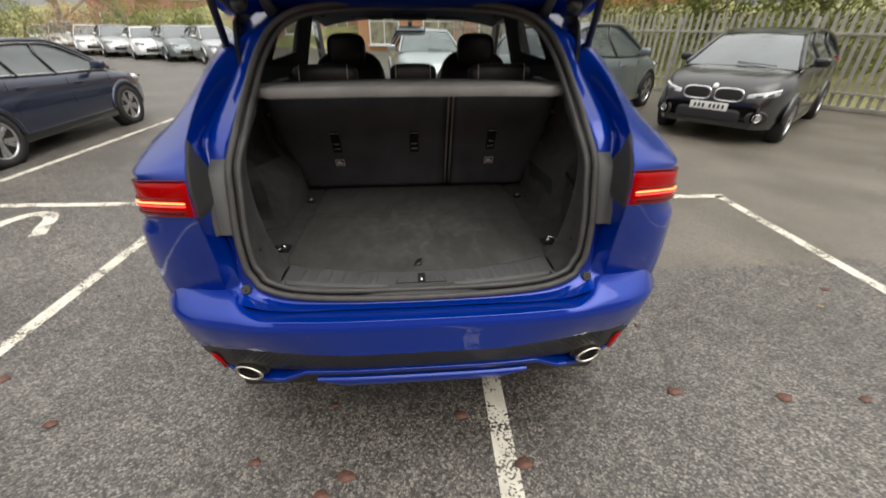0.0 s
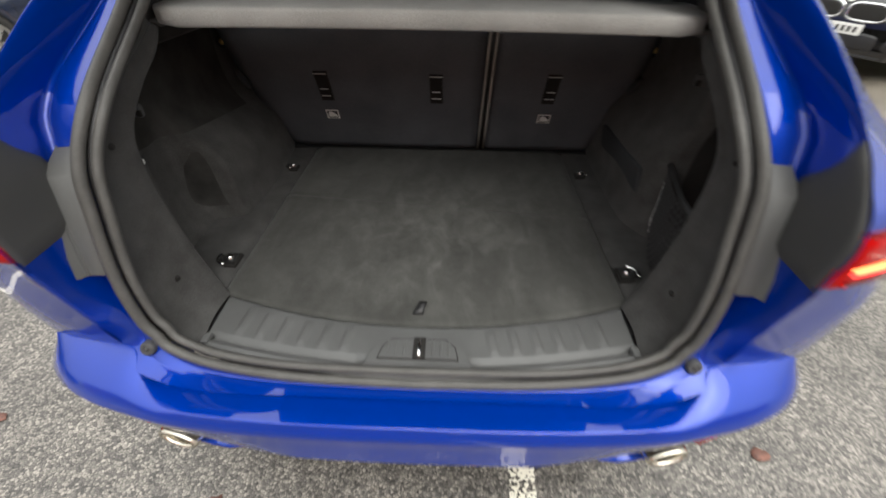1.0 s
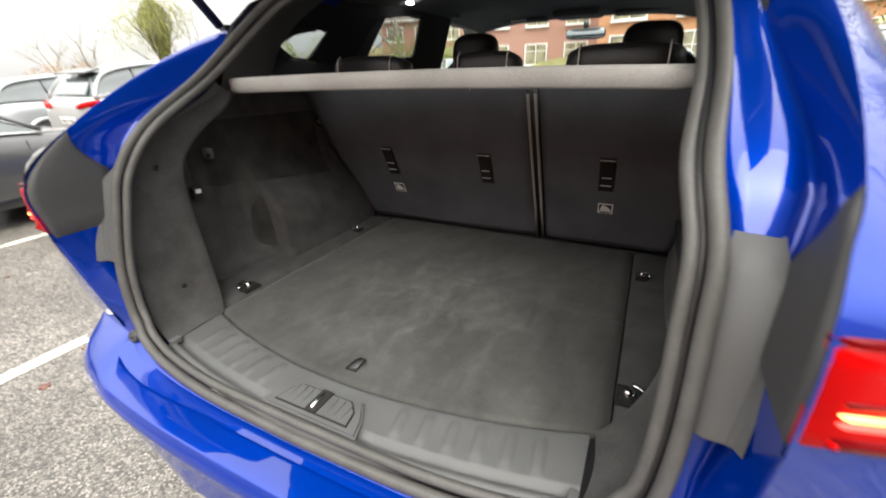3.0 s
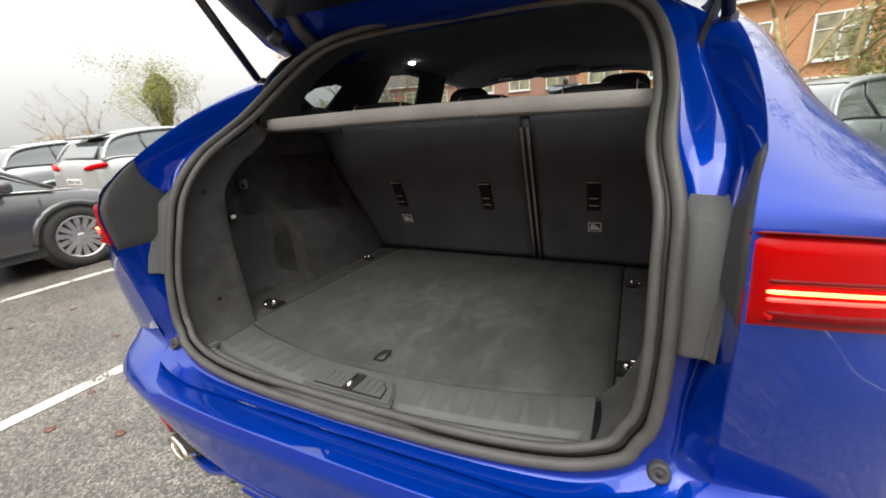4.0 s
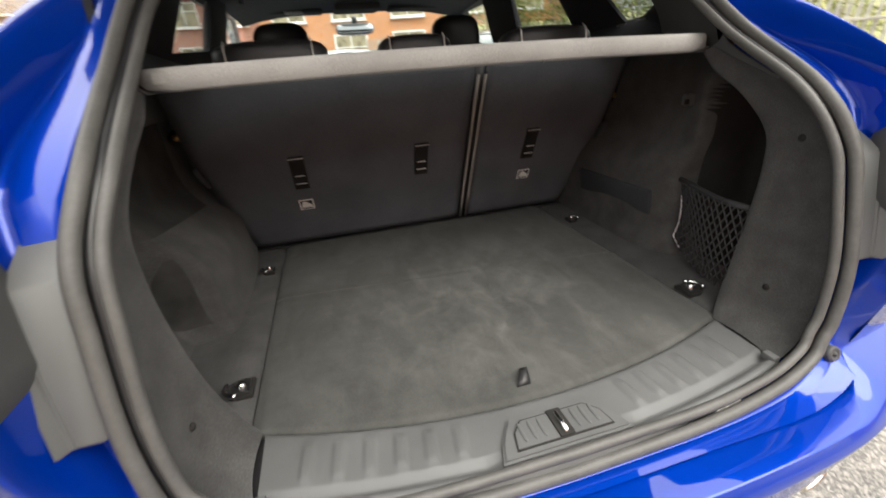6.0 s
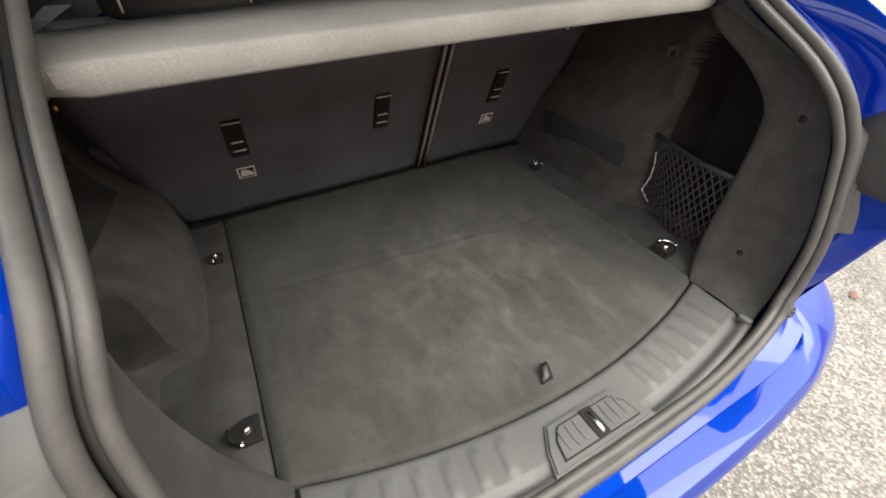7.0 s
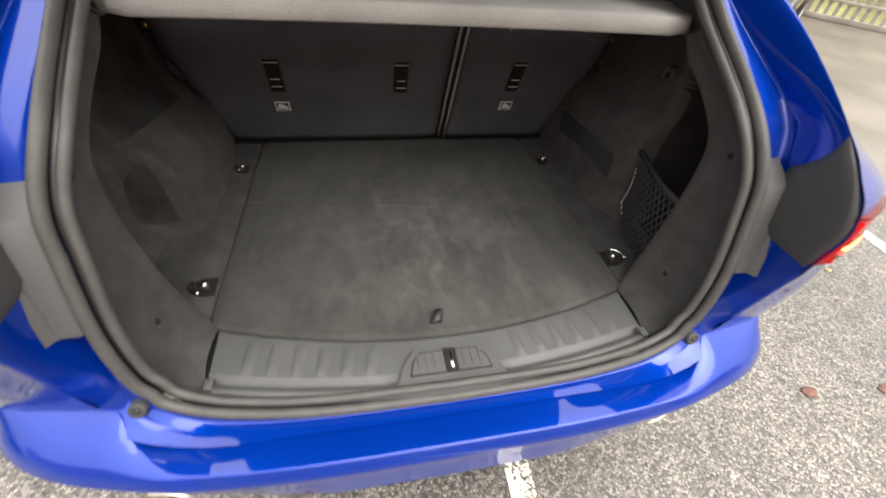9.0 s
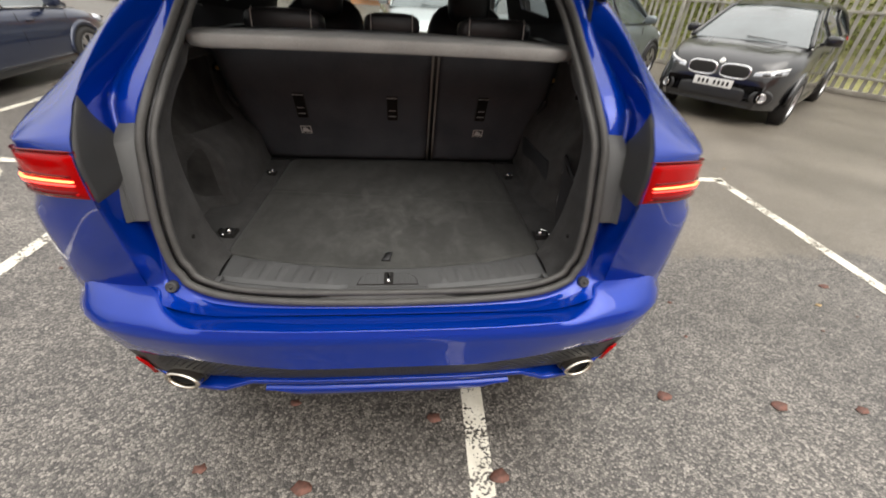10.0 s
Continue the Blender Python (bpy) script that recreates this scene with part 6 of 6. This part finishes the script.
def tree(name, m, height, label, seed, leaves=0, material=None, spread=.35, leaf=.06, ivy=0, depth=5, girth=.022, bark=BARK):
    """A tree: tapered trunk, forking limbs and twigs; leaves on the twigs and ivy up the trunk."""
    rnd = random.Random(seed)
    root = thing(name, m, label, "tree")
    bm = bmesh.new()
    tips = []

    def limb(p, d, length, r, level):
        pts, q = [p], p
        for k in range(3):
            d = (d + Vector((rnd.gauss(0, .12), rnd.gauss(0, .12), rnd.gauss(.03, .06)))).normalized()
            q = q + d * length / 3
            pts.append(q)
        tube(pts, [r, r * .85, r * .7, r * .5], seg=7 if level == 0 else (5 if level < 2 else 4), bm=bm)
        if level >= depth:
            tips.append(q)
            return
        if level >= 2:
            tips.append(pts[2])
        for k in range(rnd.choice((2, 3, 3)) if level else 5):
            f = pts[rnd.choice((2, 3))] if level else pts[1].lerp(pts[3], k / 4)
            nd = (d * .9 + Vector((rnd.gauss(0, spread * 1.8), rnd.gauss(0, spread * 1.8), rnd.gauss(.12, .25)))).normalized()
            limb(f, nd, length * rnd.uniform(.55, .78), r * .48, level + 1)

    limb(Vector((0, 0, -.1)), Vector((0, 0, 1)), height * .42, height * girth, 0)
    part("trunk", bm, bark, root, "bare branching trunk")
    if leaves:
        verts, faces = [], []
        for k in range(leaves):
            if ivy and rnd.random() < ivy:
                h = rnd.random() ** .8
                rad = height * .27 * (1 - h) ** .6 * (.55 + .45 * math.sin(2.2 + h * 7)) * rnd.random() ** .5 + .12
                a = rnd.uniform(0, 2 * math.pi)
                rad *= 1 + .35 * math.sin(a * 2 + h * 9) + .2 * math.sin(a * 5 + h * 17)
                c = Vector((rad * math.cos(a), rad * math.sin(a), h * height * .85))
            else:
                c = rnd.choice(tips) + Vector((rnd.gauss(0, .3), rnd.gauss(0, .3), rnd.gauss(0, .3)))
            u = Vector((rnd.gauss(0, 1), rnd.gauss(0, 1), rnd.gauss(0, .7))).normalized() * leaf * rnd.uniform(.5, 1.4)
            v = u.cross(Vector((rnd.gauss(0, 1), rnd.gauss(0, 1), rnd.gauss(0, 1)))).normalized() * leaf * .55
            i = len(verts)
            verts += [c - u, c + v, c + u, c - v]
            faces.append((i, i + 1, i + 2, i + 3))
        me = bpy.data.meshes.new("crown")
        me.from_pydata([tuple(v) for v in verts], [], faces)
        me.materials.append(material or LEAF)
        ob = new("crown", me)
        ob.parent = root
        ob["kind"] = "stuff"
    return root


def polar(az, dist):
    """A place by degrees to the left of straight ahead."""
    return (-dist * math.sin(radians(az)), dist * math.cos(radians(az)))


for name, az, dist, h, leaves, mat_, ivy, seed, text in (
    ("ivy_tree", 58.0, 34, 6.6, 36000, LEAF_OLIVE, .84, 11, "bare tree thickly covered in green ivy"),
    ("bare_tree", 64.0, 36, 5.2, 0, LEAF_BROWN, 0, 12, "leafless tree with fine twigs"),
    ("bare_tree", 67.0, 37, 4.7, 0, LEAF_BROWN, 0, 13, "leafless tree with fine twigs"),
    ("bare_tree", 55.5, 35, 5.8, 0, LEAF_OLIVE, 0, 14, "leafless tree with fine twigs"),
    ("bare_tree", 36.0, 41, 13, 6000, LEAF_BROWN, .1, 15, "tree with reddish brown leaves"),
    ("bare_tree", 30.5, 40, 12.5, 4500, LEAF_OLIVE, 0, 21, "tree with thin olive green leaves"),
    ("bare_tree", -21.0, 15.5, 9.0, 500, LEAF, 0, 16, "slim bare tree in front of a brick building"),
    ("bare_tree", -17.5, 15.0, 9.0, 300, LEAF, 0, 17, "slim bare tree in front of a brick building"),
    ("bare_tree", -35.0, 17.0, 8.0, 9000, LEAF, .3, 18, "tree with yellow-green leaves on a bank"),
    ("bare_tree", -44.0, 16.0, 8.0, 9000, LEAF, .3, 19, "tree with yellow-green leaves on a bank"),
    ("bare_tree", -52.0, 17.0, 8.0, 9000, LEAF, .3, 20, "tree with yellow-green leaves on a bank"),
):
    x, y = polar(az, dist)
    tree(name, pose(x, y, 0, 0, 0, seed * 40), h, text, seed, leaves, mat_, ivy=ivy, leaf=.05 if name == "ivy_tree" else .085 if dist > 20 and leaves > 2000 else .06, depth=6 if not leaves else 5, girth=.012 if dist < 16 else .018, bark=BARK_TAN if dist < 16 else BARK)
for az, dist, sx, sz, mat_, seed in ((30, 33, 3.0, 2.6, LEAF, 1), (35, 34, 3.5, 2.2, LEAF_BROWN, 2), (40, 35, 3.5, 3.0, LEAF, 3), (45, 36, 3.5, 2.6, LEAF, 4), (50, 38, 4, 2.6, LEAF, 5), (25, 35, 3, 2.4, LEAF, 6),
                                   (-24, 16.5, 2.2, 3.4, LEAF, 7), (-31, 15.5, 2.4, 3.8, LEAF, 8), (-39, 14.8, 2.6, 3.7, LEAF, 9), (-46, 14.8, 2.6, 3.8, LEAF, 10), (-55, 14.8, 2.6, 3.8, LEAF, 11), (66, 36, 4, 1.8, LEAF_BROWN, 12)):
    x, y = polar(az, dist)
    bush("hedge_shrub", pose(x, y, 0.0, 0, 0, seed * 50), (sx, sx * .7, sz), 7000, mat_, "loose hedge shrub with small leaves" if mat_ is LEAF else "shrub with brown winter leaves", seed)


def house(name, m, w, d, h, brick, cols, rows_, label, roof_h=2.6, storey=2.7, sill0=.85, win_h=1.45):
    """A brick house: walls, gabled roof, windows with frames, bars and sills. Base at the middle of the front."""
    root = thing(name, m, label, "house")
    part("wall", box(0, d / 2, h / 2, w, d, h), brick, root, sharp=None)
    bm = bmesh.new()
    a = [(-w / 2 - .3, -.35, h), (w / 2 + .3, -.35, h), (w / 2 + .3, d / 2, h + roof_h), (-w / 2 - .3, d / 2, h + roof_h), (w / 2 + .3, d + .35, h), (-w / 2 - .3, d + .35, h)]
    v = [bm.verts.new(p) for p in a]
    bm.faces.new(v[0:4])
    bm.faces.new([v[3], v[2], v[4], v[5]])
    bm.faces.new([v[1], v[4], v[2]])
    bm.faces.new([v[0], v[3], v[5]])
    part("roof", bm, ROOF_T, root, sharp=None, thick=.12)
    part("gutter", box(0, -.38, h - .03, w + .6, .12, .12, .03), FRAME_W, root)
    for r in range(rows_):
        for c in range(cols):
            x = -w / 2 + w * (c + .5) / cols
            z = sill0 + storey * r
            ww, wh = min(1.9, w / cols * .55), win_h
            win = part("window", box(x, -.03, z + wh / 2, ww, .05, wh), CURTAIN, root, "window with pale curtains")
            part("window_frame", box(x - ww / 2, -.06, z + wh / 2, .09, .08, wh + .09, .01), FRAME_W, win)
            part("window_frame", box(x + ww / 2, -.06, z + wh / 2, .09, .08, wh + .09, .01), FRAME_W, win)
            part("window_frame", box(x, -.06, z + wh, ww, .08, .09, .01), FRAME_W, win)
            part("window_frame", box(x, -.06, z, ww, .08, .09, .01), FRAME_W, win)
            part("window_bar", box(x, -.06, z + wh / 2, .06, .06, wh, .01), FRAME_W, win)
            part("window_bar", box(x, -.06, z + wh * .66, ww, .06, .05, .01), FRAME_W, win)
            part("window_sill", box(x, -.10, z - .08, ww + .2, .16, .07, .01), FRAME_W, win)
    return root


house("brick_building", pose(7.0, 26.2, 0, 0, 0, -14), 21, 9, 6.2, BRICK, 6, 2, "orange brick building with white windows", storey=2.75, sill0=.4, win_h=1.95)
house("brick_house", pose(-7.0, 35, 0, 0, 0, 8), 12, 8, 5.4, BRICK_RED, 4, 2, "red brick house with a tiled roof and white windows")
house("brick_house", pose(-21, 46, 0, 0, 0, 20), 16, 8, 5.6, BRICK_RED, 5, 2, "distant red brick house with white windows")

# fallen leaves on the asphalt
rnd = random.Random(5)
NEAR_LEAVES = ((-.33, -.08, .036), (.17, .18, .034), (.41, -.08, .040), (-1.72, .27, .030), (-.42, -.15, .034), (-.43, .28, .024), (-.72, .01, .026), (1.26, .24, .036), (1.79, .16, .040), (2.18, .12, .030),
               (2.84, 1.02, .034), (-2.18, .57, .038), (-2.11, .15, .032), (-3.9, 1.03, .034), (-2.93, .87, .030))
for k in range(70):
    if k < len(NEAR_LEAVES):
        x, y, r = NEAR_LEAVES[k]
    else:
        x, y, r = rnd.choice((-1, 1)) * rnd.uniform(1.3, 6.0), rnd.uniform(.4, 6.0), rnd.uniform(.008, .026)
    a0 = rnd.uniform(0, 6.28)
    bm = bmesh.new()
    ring = []
    for q in range(10):
        a = 2 * math.pi * q / 10
        rr = r * (1 + .13 * math.cos(a * 5 + a0)) * rnd.uniform(.82, 1.12)
        ring.append(bm.verts.new((rr * math.cos(a + a0), .75 * rr * math.sin(a + a0), .003 + .0015 * math.sin(a * 3 + a0))))
    mid_v = bm.verts.new((0, 0, .004))
    for q in range(10):
        bm.faces.new([ring[q], ring[(q + 1) % 10], mid_v])
    lf = part("fallen_leaf", bm, DEAD if k % 4 or k < len(NEAR_LEAVES) else DEAD_PALE, None, thick=.001)
    lf.location = (x, y, .002)
    tagged(lf, "reddish brown fallen leaf on the asphalt" if k % 4 or k < len(NEAR_LEAVES) else "pale tan fallen leaf on the asphalt", "leaf", "fallen leaves")

# unseen plain wall added behind the bays, blocks low sky and darkens reflections
part_wall = part("unseen_wall_south", box(0, -12.0, 3.5, 60, .3, 7.0), BRICK_RED, sharp=None)
tagged(part_wall, "plain red brick wall added out of view to block low sky", "wall", kind="structure")
